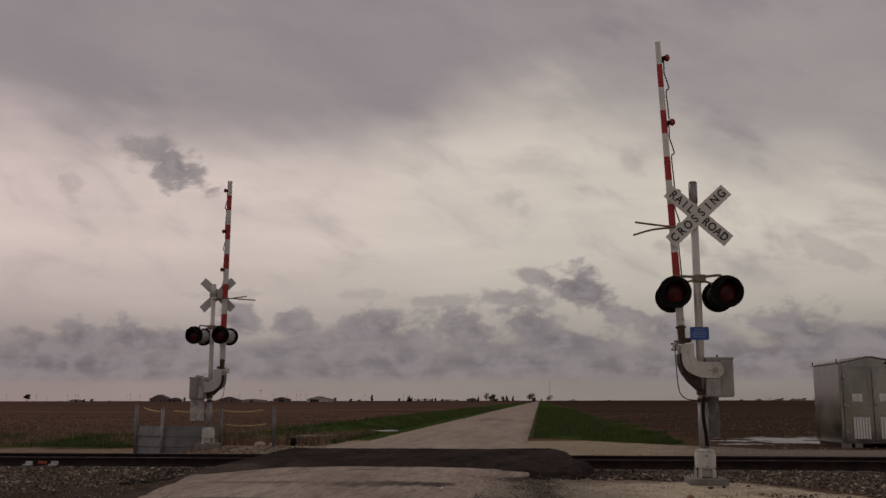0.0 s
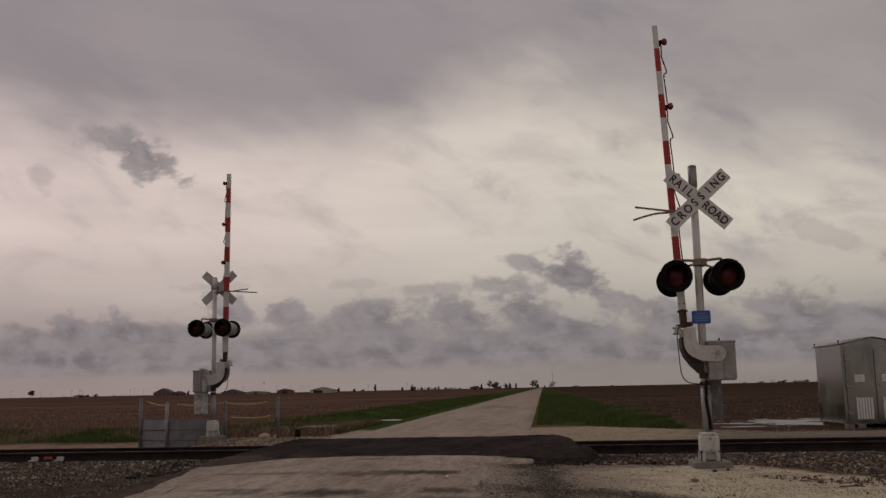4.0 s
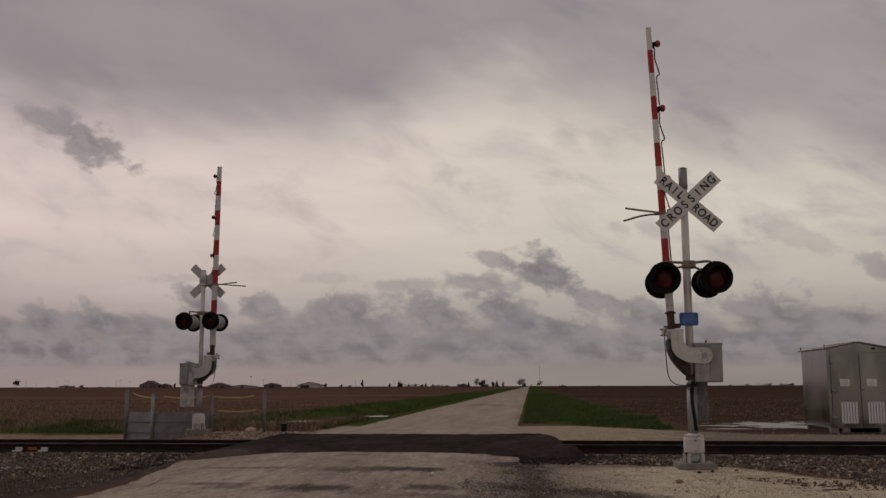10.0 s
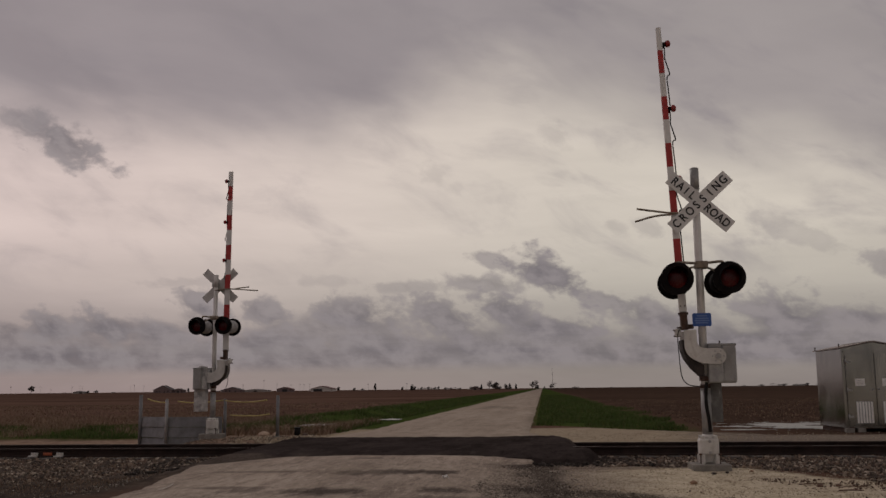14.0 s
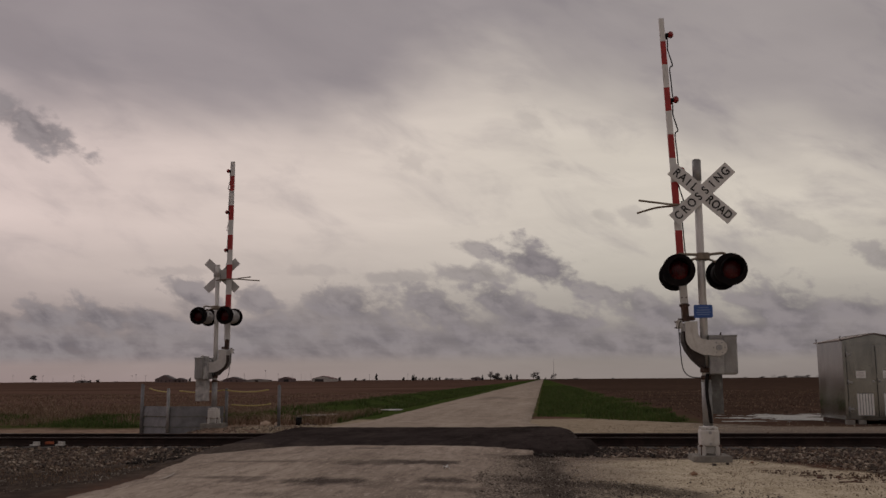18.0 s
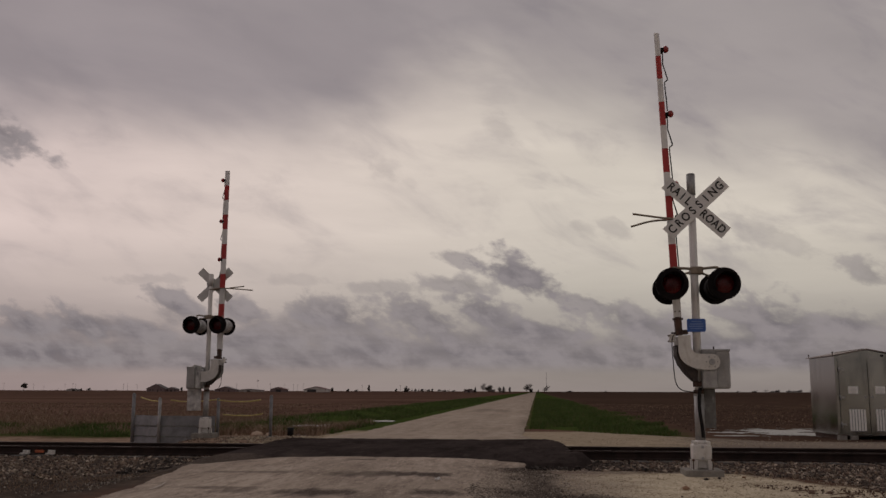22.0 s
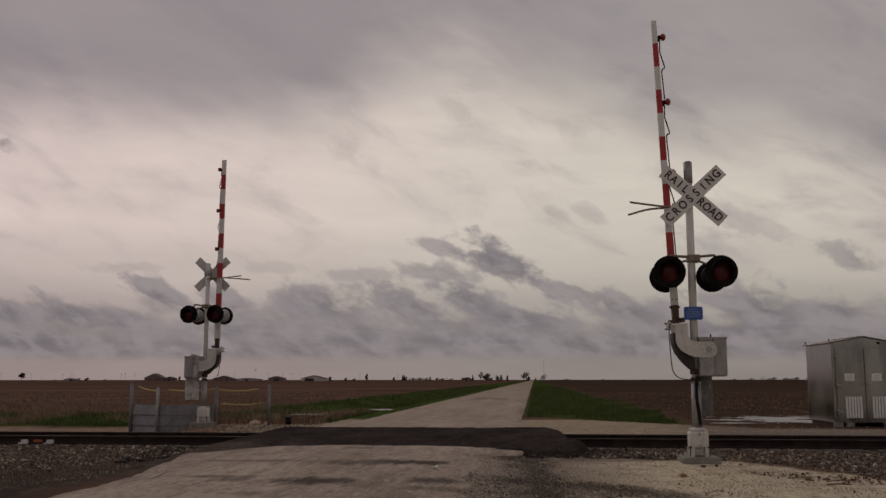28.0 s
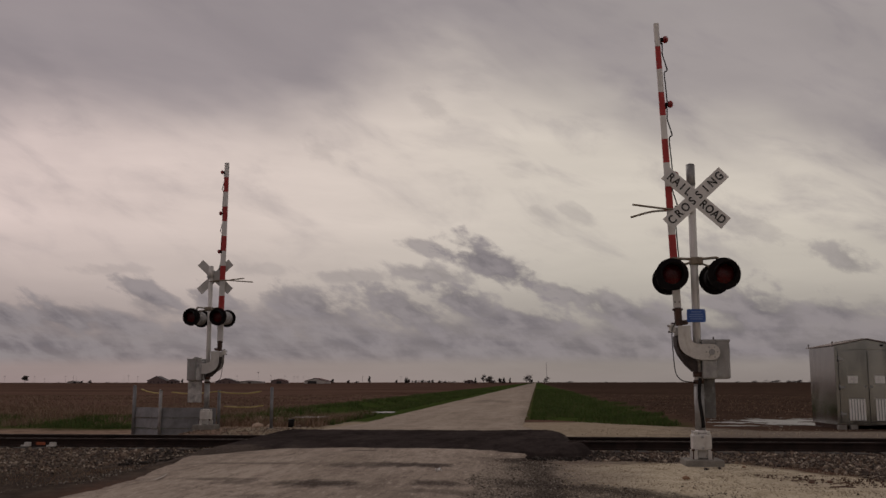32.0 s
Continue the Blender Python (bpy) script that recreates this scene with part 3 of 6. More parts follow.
BANK_RIM = [(-10.4, 5.1), (-9.4, 5.0), (-7.4, 4.75), (-5.2, 4.4), (-3.2, 4.35), (-2.0, 4.8), (-1.0, 5.1), (0.0, 5.1), (1.0, 5.0), (2.4, 4.65), (3.6, 4.2), (4.8, 3.75), (7.0, 3.4)]
LONE_CLOUDS = [
    (-6.75, 4.36, 0.62, 0.33, -28, 0.62), (-7.2, 4.6, 0.62, 0.24, -28, 0.5), (-7.5, 4.75, 0.42, 0.26, -28, 0.3), (-8.84, 4.09, 0.22, 0.2, -20, 0.22), (0.81, 1.91, 0.59, 0.29, -22, 0.75), (0.02, 2.17, 0.38, 0.12, -14, 0.5),
    (1.63, 1.45, 0.48, 0.14, -14, 0.55), (-0.32, 1.78, 0.55, 0.14, -4, 0.5), (-1.67, 1.76, 0.62, 0.1, 0, 0.32), (-5.48, 1.48, 0.41, 0.26, -18, 0.62), (-4.42, 1.38, 0.41, 0.23, -16, 0.6),
    (-8.53, 1.2, 0.39, 0.25, 0, 0.6), (-7.46, 1.14, 0.53, 0.29, -8, 0.62), (-6.43, 1.03, 0.49, 0.19, 0, 0.5), (-2.76, 1.33, 0.72, 0.26, -6, 0.6), (-1.25, 1.21, 0.53, 0.37, -18, 0.62),
    (-0.13, 1.33, 0.46, 0.27, -22, 0.66), (0.53, 0.99, 0.78, 0.23, -4, 0.66), (2.24, 1.21, 0.61, 0.27, -16, 0.55), (4.52, 1.11, 0.75, 0.4, -6, 0.62), (5.8, 1.0, 0.57, 0.27, -6, 0.5),
    (6.4, 1.9, 0.3, 0.22, -25, 0.45), (5.22, 2.48, 0.56, 0.19, -22, 0.2), (2.76, 2.64, 0.19, 0.14, -22, 0.22), (2.16, 2.69, 0.16, 0.11, -22, 0.18), (-0.49, 3.61, 0.27, 0.16, -25, 0.14),
    (1.76, 4.18, 0.2, 0.18, -30, 0.16), (-5.68, 1.92, 0.62, 0.07, 0, 0.18), (-3.08, 1.88, 0.52, 0.08, 0, 0.16), (-2.69, 0.77, 0.69, 0.18, 0, 0.5), (-4.75, 0.81, 0.93, 0.21, 0, 0.5),
    (-0.44, 0.64, 1.33, 0.16, -3, 0.5), (3.75, 0.71, 1.18, 0.2, -3, 0.5), (-8.57, 0.69, 1.28, 0.16, 0, 0.45)]
LOW_CLOUD, TOP_CLOUD, ASPHALT, GROUND, WATER = low_cloud_material(), high_cloud_material(), asphalt_material(), ground_material(), water_material()
ROAD, DRY_ROAD = road_material("chip_seal", 0.0), road_material("dry_chip_seal", 0.3)

# ---------------------------------------------------------------- building helpers


def mesh_of(name, bm, mat):
    data = bpy.data.meshes.new(name)
    bm.to_mesh(data)
    bm.free()
    for m in mat if isinstance(mat, (list, tuple)) else [mat]:
        data.materials.append(m)
    return data


def part(name, bm, mat, parent=None, label=""):
    """Links a bmesh as one mesh object under a thing or a part."""
    ob = new(name, mesh_of(name, bm, mat))
    ob.parent = parent
    return tagged(ob, label)


def sheet(name, verts, faces, mat, parent=None):
    data = bpy.data.meshes.new(name)
    data.from_pydata([tuple(v) for v in verts], [], [tuple(f) for f in faces])
    data.materials.append(mat)
    ob = new(name, data)
    ob.parent = parent
    return ob


def holder(name, place, label, category, group=""):
    ob = new(name)
    ob.matrix_world = place if isinstance(place, Matrix) else Matrix.Translation(place)
    ob.empty_display_size = 0.2
    return tagged(ob, label, category, group)


def box(bm, centre, size, bevel=0.0, turn=None, segments=2):
    made = bmesh.ops.create_cube(bm, size=1, matrix=Matrix.Translation(centre) @ (turn or Matrix()) @ Matrix.Diagonal((*size, 1)))["verts"]
    if bevel:
        edges = list({e for v in made for e in v.link_edges})
        bmesh.ops.bevel(bm, geom=edges, offset=bevel, segments=segments, affect="EDGES", profile=0.5)
    return bm


def rod(bm, a, b, r0, r1=None, sides=16, smooth=True):
    a, b = Vector(a), Vector(b)
    turn = (b - a).to_track_quat("Z", "Y").to_matrix().to_4x4()
    made = bmesh.ops.create_cone(bm, cap_ends=True, segments=sides, radius1=r0, radius2=r0 if r1 is None else r1, depth=(b - a).length,
                                 matrix=Matrix.Translation((a + b) / 2) @ turn)["verts"]
    if smooth:
        for face in {f for v in made for f in v.link_faces}:
            face.smooth = len(face.verts) == 4
    return bm


def tube(bm, points, radius, sides=8):
    """A bent pipe or cable through the points."""
    points = [Vector(p) for p in points]
    rings = []
    for i, p in enumerate(points):
        along = (points[min(i + 1, len(points) - 1)] - points[max(i - 1, 0)]).normalized()
        turn = along.to_track_quat("Z", "Y")
        rings.append([bm.verts.new(p + turn @ Vector((radius * math.cos(k * math.tau / sides), radius * math.sin(k * math.tau / sides), 0))) for k in range(sides)])
    for one, two in zip(rings, rings[1:]):
        for k in range(sides):
            bm.faces.new((one[k], one[(k + 1) % sides], two[(k + 1) % sides], two[k])).smooth = True
    bm.faces.new(rings[0][::-1])
    bm.faces.new(rings[-1])
    return bm


def curved(points, steps=6):
    """A smooth line through the points."""
    pts = [Vector(p) for p in points]
    pts = [2 * pts[0] - pts[1], *pts, 2 * pts[-1] - pts[-2]]
    line = []
    for a, b, c, d in zip(pts, pts[1:], pts[2:], pts[3:]):
        for k in range(steps):
            t = k / steps
            line.append(0.5 * (2 * b + (c - a) * t + (2 * a - 5 * b + 4 * c - d) * t * t + (3 * b - a - 3 * c + d) * t ** 3))
    return [*line, pts[-2]]


def slab(bm, outline, y0, y1):
    """An outline in x and z, extruded from y0 to y1."""
    one = [bm.verts.new((x, y0, z)) for x, z in outline]
    two = [bm.verts.new((x, y1, z)) for x, z in outline]
    bm.faces.new(one)
    bm.faces.new(two[::-1])
    for k in range(len(one)):
        j = (k + 1) % len(one)
        bm.faces.new((one[j], one[k], two[k], two[j]))
    bmesh.ops.recalc_face_normals(bm, faces=bm.faces)
    return bm


def letters(name, text, size, place, mat, parent, stretch=1.0):
    """Raised lettering of the built-in font, as a mesh."""
    data = bpy.data.curves.new(name, "FONT")
    data.body, data.size, data.extrude, data.align_x, data.align_y, data.offset = text, size, 0.002, "CENTER", "CENTER", 0.004
    helper = bpy.data.objects.new(name, data)
    scene.collection.objects.link(helper)
    made = bpy.data.meshes.new_from_object(helper.evaluated_get(bpy.context.evaluated_depsgraph_get()))
    bpy.data.objects.remove(helper)
    made.transform(place @ Matrix.Diagonal((stretch, 1, 1, 1)))
    made.materials.clear()
    made.materials.append(mat)
    ob = new(name, made)
    ob.parent = parent
    return ob

# ---------------------------------------------------------------- ground, road and track


def smooth(value, low, high):
    t = min(max((value - low) / (high - low), 0.0), 1.0)
    return t * t * (3 - 2 * t)


def ground_height(x, y):
    """The lie of the land: flat fields, a shallow track bed, a hollow beside the road and a limestone shoulder."""
    bed = smooth(y, 16.0, 18.6) * smooth(y, 24.4, 22.6) if x > -6.3 else smooth(y, 11.5, 13.5) * smooth(y, 25.5, 23.0)
    z = -0.125 * bed
    if y < 19.5:
        z -= 0.28 * smooth(x, -6.0, -8.2) * smooth(y, 19.0, 12.5)
    z -= 0.26 * smooth(x, -9.2, -10.6) * smooth(y, 21.5, 23.0) * smooth(y, 40.0, 26.6)
    z -= 0.3 * smooth(x, -6.4, -8.0) * smooth(x, -11.0, -9.2) * smooth(y, 28.0, 33.0) * smooth(y, 150.0, 90.0)
    if 8 < y < 18.5 and x > 0.3:
        z += 0.05 * noise.noise(Vector((x * 0.9, y * 0.9, 3.0))) * smooth(x, 0.3, 1.5)
        z -= 0.35 * smooth(x, 4.2, 6.5) * smooth(y, 18.5, 15.0)
    near = smooth(abs(x) + abs(y - 20), 160, 60)
    return z + near * (0.022 * noise.noise(Vector((x * 0.6, y * 0.6, 0))) + 0.012 * noise.noise(Vector((x * 2.3, y * 2.3, 5))))


def spaced(low, high, step, end):
    inner = list(np.arange(low, high + 1e-6, step))
    out = []
    gap, at = step, high
    while at < end:
        gap *= 1.35
        at += gap
        out.append(at)
    back = []
    gap, at = step, low
    while at > -end:
        gap *= 1.35
        at -= gap
        back.append(at)
    return back[::-1] + inner + out


def make_ground():
    xs, ys = spaced(-26, 14, 0.4, 4700), spaced(6, 46, 0.4, 4700)
    verts = [(x, y, ground_height(x, y)) for y in ys for x in xs]
    w = len(xs)
    faces = [(j * w + i, j * w + i + 1, (j + 1) * w + i + 1, (j + 1) * w + i) for j in range(len(ys) - 1) for i in range(w - 1)]
    ob = sheet("ground", verts, faces, GROUND)
    for p in ob.data.polygons:
        p.use_smooth = True
    tagged(ob, "flat brown tilled field with green verges and gravel by the track", "ground", kind="structure")


def strip_mesh(name, ys, left, right, height, mat, across=14, drop=0.08):
    """A strip of paving between two wandering edges, with its edges turned down into the ground."""
    verts, faces = [], []
    for y in ys:
        a, b = left(y), right(y)
        row = [(a - 0.05, -drop)] + [(a + (b - a) * k / across, 0.0) for k in range(across + 1)] + [(b + 0.05, -drop)]
        verts += [(x, y, height(x, y) + d) for x, d in row]
    w = across + 3
    faces = [(j * w + i, j * w + i + 1, (j + 1) * w + i + 1, (j + 1) * w + i) for j in range(len(ys) - 1) for i in range(w - 1)]
    ob = sheet(name, verts, faces, mat)
    for p in ob.data.polygons:
        p.use_smooth = True
    return ob


def ragged(y, amount, seed):
    return amount * (noise.noise(Vector((y * 0.7, seed, 0))) + 0.6 * noise.noise(Vector((y * 2.6, seed, 4))) + 0.4 * noise.noise(Vector((y * 7, seed, 9))))


def make_road():
    ys = list(np.arange(-60, 4, 2.0)) + list(np.arange(4, 18.61, 0.15))
    near = strip_mesh("road_near", ys, lambda y: -5.28 - 0.95 * smooth(y, 11, 18) + ragged(y, 0.12, 1), lambda y: -0.1 - 0.15 * smooth(y, 13, 18) + ragged(y, 0.25, 2),
                      lambda x, y: 0.02 + 0.01 * smooth(y, 13, 18) + 0.02 * math.cos((x + 3.1) * 0.55) + 0.006 * noise.noise(Vector((x, y, 7)))
                      + (0.025 * noise.noise(Vector((x * 2.2, y * 2.2, 3))) + 0.014 * noise.noise(Vector((x * 7, y * 7, 3))) - 0.06) * smooth(x, -1.3, -0.3) * smooth(y, 17.8, 16), ROAD, across=40)
    tagged(near, "worn tan chip-sealed country road with dark damp stains", "road", kind="structure")
    ys = list(np.arange(22.2, 60, 0.3)) + [60 * 1.06 ** k for k in range(68)]
    far = strip_mesh("road_far", ys, lambda y: -5.47 - 0.25 * smooth(y, 30, 25) + ragged(y * 0.6, 0.16, 3), lambda y: -0.45 + 0.7 * smooth(y, 28, 23) + ragged(y, 0.1, 4),
                     lambda x, y: 0.02 + 0.03 * smooth(y, 30, 24) + 0.02 * math.cos((x + 3.1) * 0.55), DRY_ROAD)
    tagged(far, "straight pale chip-sealed road running to the horizon between fields", "road", kind="structure")


def make_paint_mark():
    """A worn white scrape curving over the edge of the near road."""
    verts = []
    line = curved([(-5.03, 11.76, 0), (-4.98, 11.95, 0), (-5.0, 12.2, 0), (-5.07, 12.55, 0), (-5.16, 12.86, 0)], 5)
    for k, p in enumerate(line):
        half = 0.017 * math.sin(math.pi * (k + 0.6) / len(line)) + 0.006 * noise.noise(Vector((k * 0.9, 0, 0)))
        verts += [(p.x - half, p.y, 0.046), (p.x + half, p.y, 0.046)]
    faces = [(2 * k, 2 * k + 1, 2 * k + 3, 2 * k + 2) for k in range(len(line) - 1)]
    tagged(sheet("paint_mark", verts, faces, SCRAPE), "faint white scrape on the tan road surface", "paint mark", kind="structure")


def make_crossing():
    """The dark asphalt laid over the track, wider at its near right corner."""
    nu, nv = 84, 48
    verts = []
    for j in range(-1, nv + 1):
        v = max(j, 0) / nv
        for i in range(nu + 1):
            u = i / nu
            left, right = -6.72 - 0.5 * v, 1.05 - 0.4 * v
            x = left + (right - left) * u
            near = 17.75 - 0.9 * smooth(x, -1.8, 1.0) - 2.2 * smooth(x, -4.7, -6.5) + 0.12 * noise.noise(Vector((x * 1.3, 0, 2))) + 0.05 * noise.noise(Vector((x * 5, 0, 2)))
            far_edge = 24.3 + 0.12 * noise.noise(Vector((x * 1.1, 9, 2)))
            y = near + (far_edge - near) * v
            side = min((x - left) / 0.9, (right - x) / 0.32, 1.0)
            rise = smooth(side, 0, 1) * (0.7 + 0.3 * smooth(min((y - near) / 0.9, (far_edge - y) / 0.6, 1.0), 0, 1))
            x += 0.3 * noise.noise(Vector((y * 1.6, 3, 1))) * smooth(u, 0.85, 1.0) + 0.2 * noise.noise(Vector((y * 1.6, 6, 1))) * smooth(u, 0.15, 0.0)
            rough = 0.45 + 1.5 * smooth(x, -1.0, 0.5) + 0.6 * smooth(x, -5.4, -6.6)
            z = -0.14 + (0.245 + 0.02 * smooth(x, -1.2, -0.2)) * rise + rough * (0.012 * noise.noise(Vector((x * 1.5, y * 1.5, 8))) + 0.022 * noise.noise(Vector((x * 4, y * 2.2, 8))) + 0.012 * noise.noise(Vector((x * 11, y * 6, 8))))
            verts.append((x, y - 0.04 * (j < 0), -0.16 if j < 0 else z))
    w = nu + 1
    faces = [(j * w + i, j * w + i + 1, (j + 1) * w + i + 1, (j + 1) * w + i) for j in range(nv + 1) for i in range(nu)]
    ob = sheet("road_crossing", verts, faces, ASPHALT)
    for p in ob.data.polygons:
        p.use_smooth = True
    tagged(ob, "black asphalt level crossing laid over the rails", "level crossing", kind="structure")


RAIL_TOP_Z, TRACK_Y = 0.095, 20.5
RAIL_OUTLINE = [(-0.07, 0), (0.07, 0), (0.07, 0.012), (0.02, 0.032), (0.01, 0.05), (0.01, 0.125), (0.036, 0.14), (0.036, 0.166),
                (0.028, 0.176), (-0.028, 0.176), (-0.036, 0.166), (-0.036, 0.14), (-0.01, 0.125), (-0.01, 0.05), (-0.02, 0.032), (-0.07, 0.012)]


def make_track():
    track = holder("railway_track", (0, TRACK_Y, 0), "single rusty railway track on dark wooden ties", "railway track")
    for side in (-0.755, 0.755):
        bm = bmesh.new()
        ends = []
        for x in (-160.0, 160.0):
            ends.append([bm.verts.new((x, side + a, RAIL_TOP_Z - 0.176 + b)) for a, b in RAIL_OUTLINE])
        count = len(RAIL_OUTLINE)
        for k in range(count):
            j = (k + 1) % count
            face = bm.faces.new((ends[0][k], ends[0][j], ends[1][j], ends[1][k]))
            face.material_index = 1 if k in (8,) else 0
        bm.faces.new(ends[0][::-1])
        bm.faces.new(ends[1])
        bmesh.ops.recalc_face_normals(bm, faces=bm.faces)
        part("rail", bm, [RAIL_STEEL, RAIL_TOP], track, "rust-brown steel rail with a worn head")
    bm = bmesh.new()
    box(bm, (0, 0, 0), (0.23, 2.6, 0.17), 0.015, segments=1)
    tie = mesh_of("tie", bm, TIE_WOOD)
    for k in range(-64, 65):
        x = k * 0.53
        if -6.6 < x < 0.6:
            continue
        ob = new("tie", tie)
        ob.parent = track
        ob.matrix_basis = pose(x + random.uniform(-0.03, 0.03), random.uniform(-0.06, 0.06), RAIL_TOP_Z - 0.176 - 0.09, 0, 0, random.uniform(-1.5, 1.5))
    # a painted joint bar on the near rail
    for x, mat, wide in ((-11.1, WHITE_PAINT, 0.16), (-10.8, ORANGE_PAINT, 0.2), (-10.52, WHITE_PAINT, 0.16)):
        bm = bmesh.new()
        box(bm, (x, -0.755 - 0.03, RAIL_TOP_Z - 0.176 + 0.06), (wide, 0.04, 0.06), 0.012)
        if mat is WHITE_PAINT:
            box(bm, (x, -0.755 - 0.08, RAIL_TOP_Z - 0.16), (wide * 1.2, 0.12, 0.03), 0.006)
            rod(bm, (x, -0.83, RAIL_TOP_Z - 0.1), (x, -0.8, RAIL_TOP_Z - 0.1), 0.018, sides=6)
        part("joint_bar", bm, mat, track, "rail joint bar daubed with marking paint")
    tagged(track, kind="structure")


def scattered_stones(name, count, area, low, high, mat, label, keep=lambda x, y: True, lift=0.3):
    """Loose broken stones, each a small uneven block, lying on the ground."""
    rng = np.random.default_rng(len(name) + count)
    x0, x1, y0, y1 = area
    spots = np.stack([rng.uniform(x0, x1, count), rng.uniform(y0, y1, count)], 1)
    spots = [(x, y) for x, y in spots if keep(x, y)]
    corner = np.array([[a, b, c] for c in (-1, 1) for b in (-1, 1) for a in (-1, 1)], float)
    quads = [(0, 2, 3, 1), (4, 5, 7, 6), (0, 1, 5, 4), (2, 6, 7, 3), (0, 4, 6, 2), (1, 3, 7, 5)]
    verts, faces = [], []
    for x, y in spots:
        size = rng.uniform(low, high) * rng.uniform(0.6, 1.0)
        block = corner * rng.uniform(0.55, 1.0, (8, 3)) * rng.uniform(0.6, 1.1, 3) * size
        turn = np.array(Euler(rng.uniform(0, 6.3, 3)).to_matrix())
        base = len(verts)
        verts += (block @ turn.T + (x, y, ground_height(x, y) + size * lift)).tolist()
        faces += [[base + k for k in q] for q in quads]
    ob = sheet(name, verts, faces, mat)
    return tagged(ob, label, "stones", kind="stuff")


def blades(name, spots, low, high, wide, mat, label, lean=0.5):
    """Upright blades of grass, one bent triangle pair each."""
    rng = np.random.default_rng(len(spots))
    verts, faces = [], []
    for x, y in spots:
        z = ground_height(x, y) - 0.01
        turn, tall = rng.uniform(0, 6.283), rng.uniform(low, high)
        dx, dy = math.cos(turn) * wide * 0.5, math.sin(turn) * wide * 0.5
        lx, ly = rng.uniform(-lean, lean, 2) * tall
        b = len(verts)
        verts += [(x - dx, y - dy, z), (x + dx, y + dy, z), (x + dx * 0.7 + lx * 0.35, y + dy * 0.7 + ly * 0.35, z + tall * 0.6),
                  (x - dx * 0.7 + lx * 0.35, y - dy * 0.7 + ly * 0.35, z + tall * 0.6), (x + lx, y + ly, z + tall)]
        faces += [(b, b + 1, b + 2, b + 3), (b + 3, b + 2, b + 4)]
    ob = sheet(name, verts, faces, mat)
    return tagged(ob, label, "grass", kind="stuff")


def clumped(count, area, scale, bare, seed, power=1.0, waver=0.0):
    """Places in an area, in clumps, more of them near its close side."""
    rng = np.random.default_rng(seed)
    x0, x1, y0, y1 = area
    spots = []
    while len(spots) < count:
        x, y = rng.uniform(x0, x1), y0 + (y1 - y0) * rng.uniform(0, 1) ** power
        inset = waver * (0.6 + noise.noise(Vector((0, y * 0.22, seed))) + 0.5 * noise.noise(Vector((x * 0.8, y * 0.8, seed))))
        if x > x1 - inset * (seed == 2) or x < x0 + inset * (seed == 1):
            continue
        if seed in (1, 5) and 36.4 < y < 41.6 and x > -10.0:
            continue
        if seed == 2 and y + 1.15 * max(x, 0) < 32.7 + 0.5 * noise.noise(Vector((x * 1.5, y, 6))):
            continue
        if seed == 8 and 5.0 < x < 14.0 and y < 37:
            continue
        if noise.noise(Vector((x * scale, y * scale, seed))) + rng.uniform(-0.35, 0.35) > bare:
            spots.append((x, y))
    return spots


def make_puddle(name, cx, cy, rx, ry, seed, z=0.006, step=0.07):
    """Shallow water with a torn shore and islands of mud showing through."""
    corners, faces, verts = {}, [], []
    nx, ny = int(rx * 1.5 / step), int(ry * 1.5 / step)
    for j in range(-ny, ny):
        for i in range(-nx, nx):
            x, y = (i + 0.5) * step, (j + 0.5) * step
            torn = 0.5 * noise.noise(Vector((x * 0.9, y * 0.9, seed))) + 0.35 * noise.noise(Vector((x * 2.6, y * 2.0, seed + 5))) + 0.3 * noise.noise(Vector((x * 7, y * 5, seed + 9)))
            if math.hypot(x / rx, y / ry) + torn * 1.4 > 0.95:
                continue
            loop = []
            for a, b in ((i, j), (i + 1, j), (i + 1, j + 1), (i, j + 1)):
                if (a, b) not in corners:
                    corners[a, b] = len(verts)
                    shake = 0.4 * step
                    verts.append((cx + a * step + shake * noise.noise(Vector((a * 1.7, b * 1.7, 1))), cy + b * step + shake * noise.noise(Vector((a * 1.7, b * 1.7, 7))), z))
                loop.append(corners[a, b])
            faces.append(loop)
    ob = sheet(name, verts, faces, WATER)
    tagged(ob, "shallow puddle with a torn shore, reflecting the pale sky", "water", kind="structure")


make_ground()
make_road()
make_crossing()
make_paint_mark()
make_track()
for args in (("puddle", 8.5, 31.9, 2.3, 2.6, 1), ("puddle", 5.9, 29.0, 0.9, 0.35, 5), ("puddle", 11.2, 33.6, 1.8, 1.1, 2), ("puddle", -8.1, 38.3, 1.9, 1.0, 3, -0.12), ("puddle", -6.55, 40.4, 0.5, 1.0, 4, 0.02)):
    make_puddle(*args)


def bed_left(x, y):
    return y - 0.67 * (x + 9.2) > 15.5 + 0.5 * noise.noise(Vector((x * 1.5, 0, 0))) + 0.5 * noise.noise(Vector((x * 3, y * 3, 0))) and (y < 18.9 or abs(abs(y - TRACK_Y) - 0.75) > 0.1)


def damp_edge(x, y):
    torn = 0.5 * noise.noise(Vector((x * 2.5, y * 1.2, 2)))
    strip = abs(x + 0.15 - (16.0 - y) * 0.06) < 0.4 + torn
    trail = abs(y + 0.62 * x - 12.1) < 0.5 + torn
    fan = y + 0.62 * x < 12.3 and noise.noise(Vector((x * 2, y * 1.2, 11))) > -0.3
    return strip or trail or fan


def bed_right(x, y):
    edge = 15.9 - 0.7 * smooth(x, 1.5, 3.6) - 2.8 * smooth(x, 3.6, 5.4) + 0.3 * noise.noise(Vector((x * 1.4, 3, 0)))
    return y > edge and abs(abs(y - TRACK_Y) - 0.75) > 0.1 and not (abs(x - 2.53) < 0.36 and abs(y - 15.05) < 0.36)


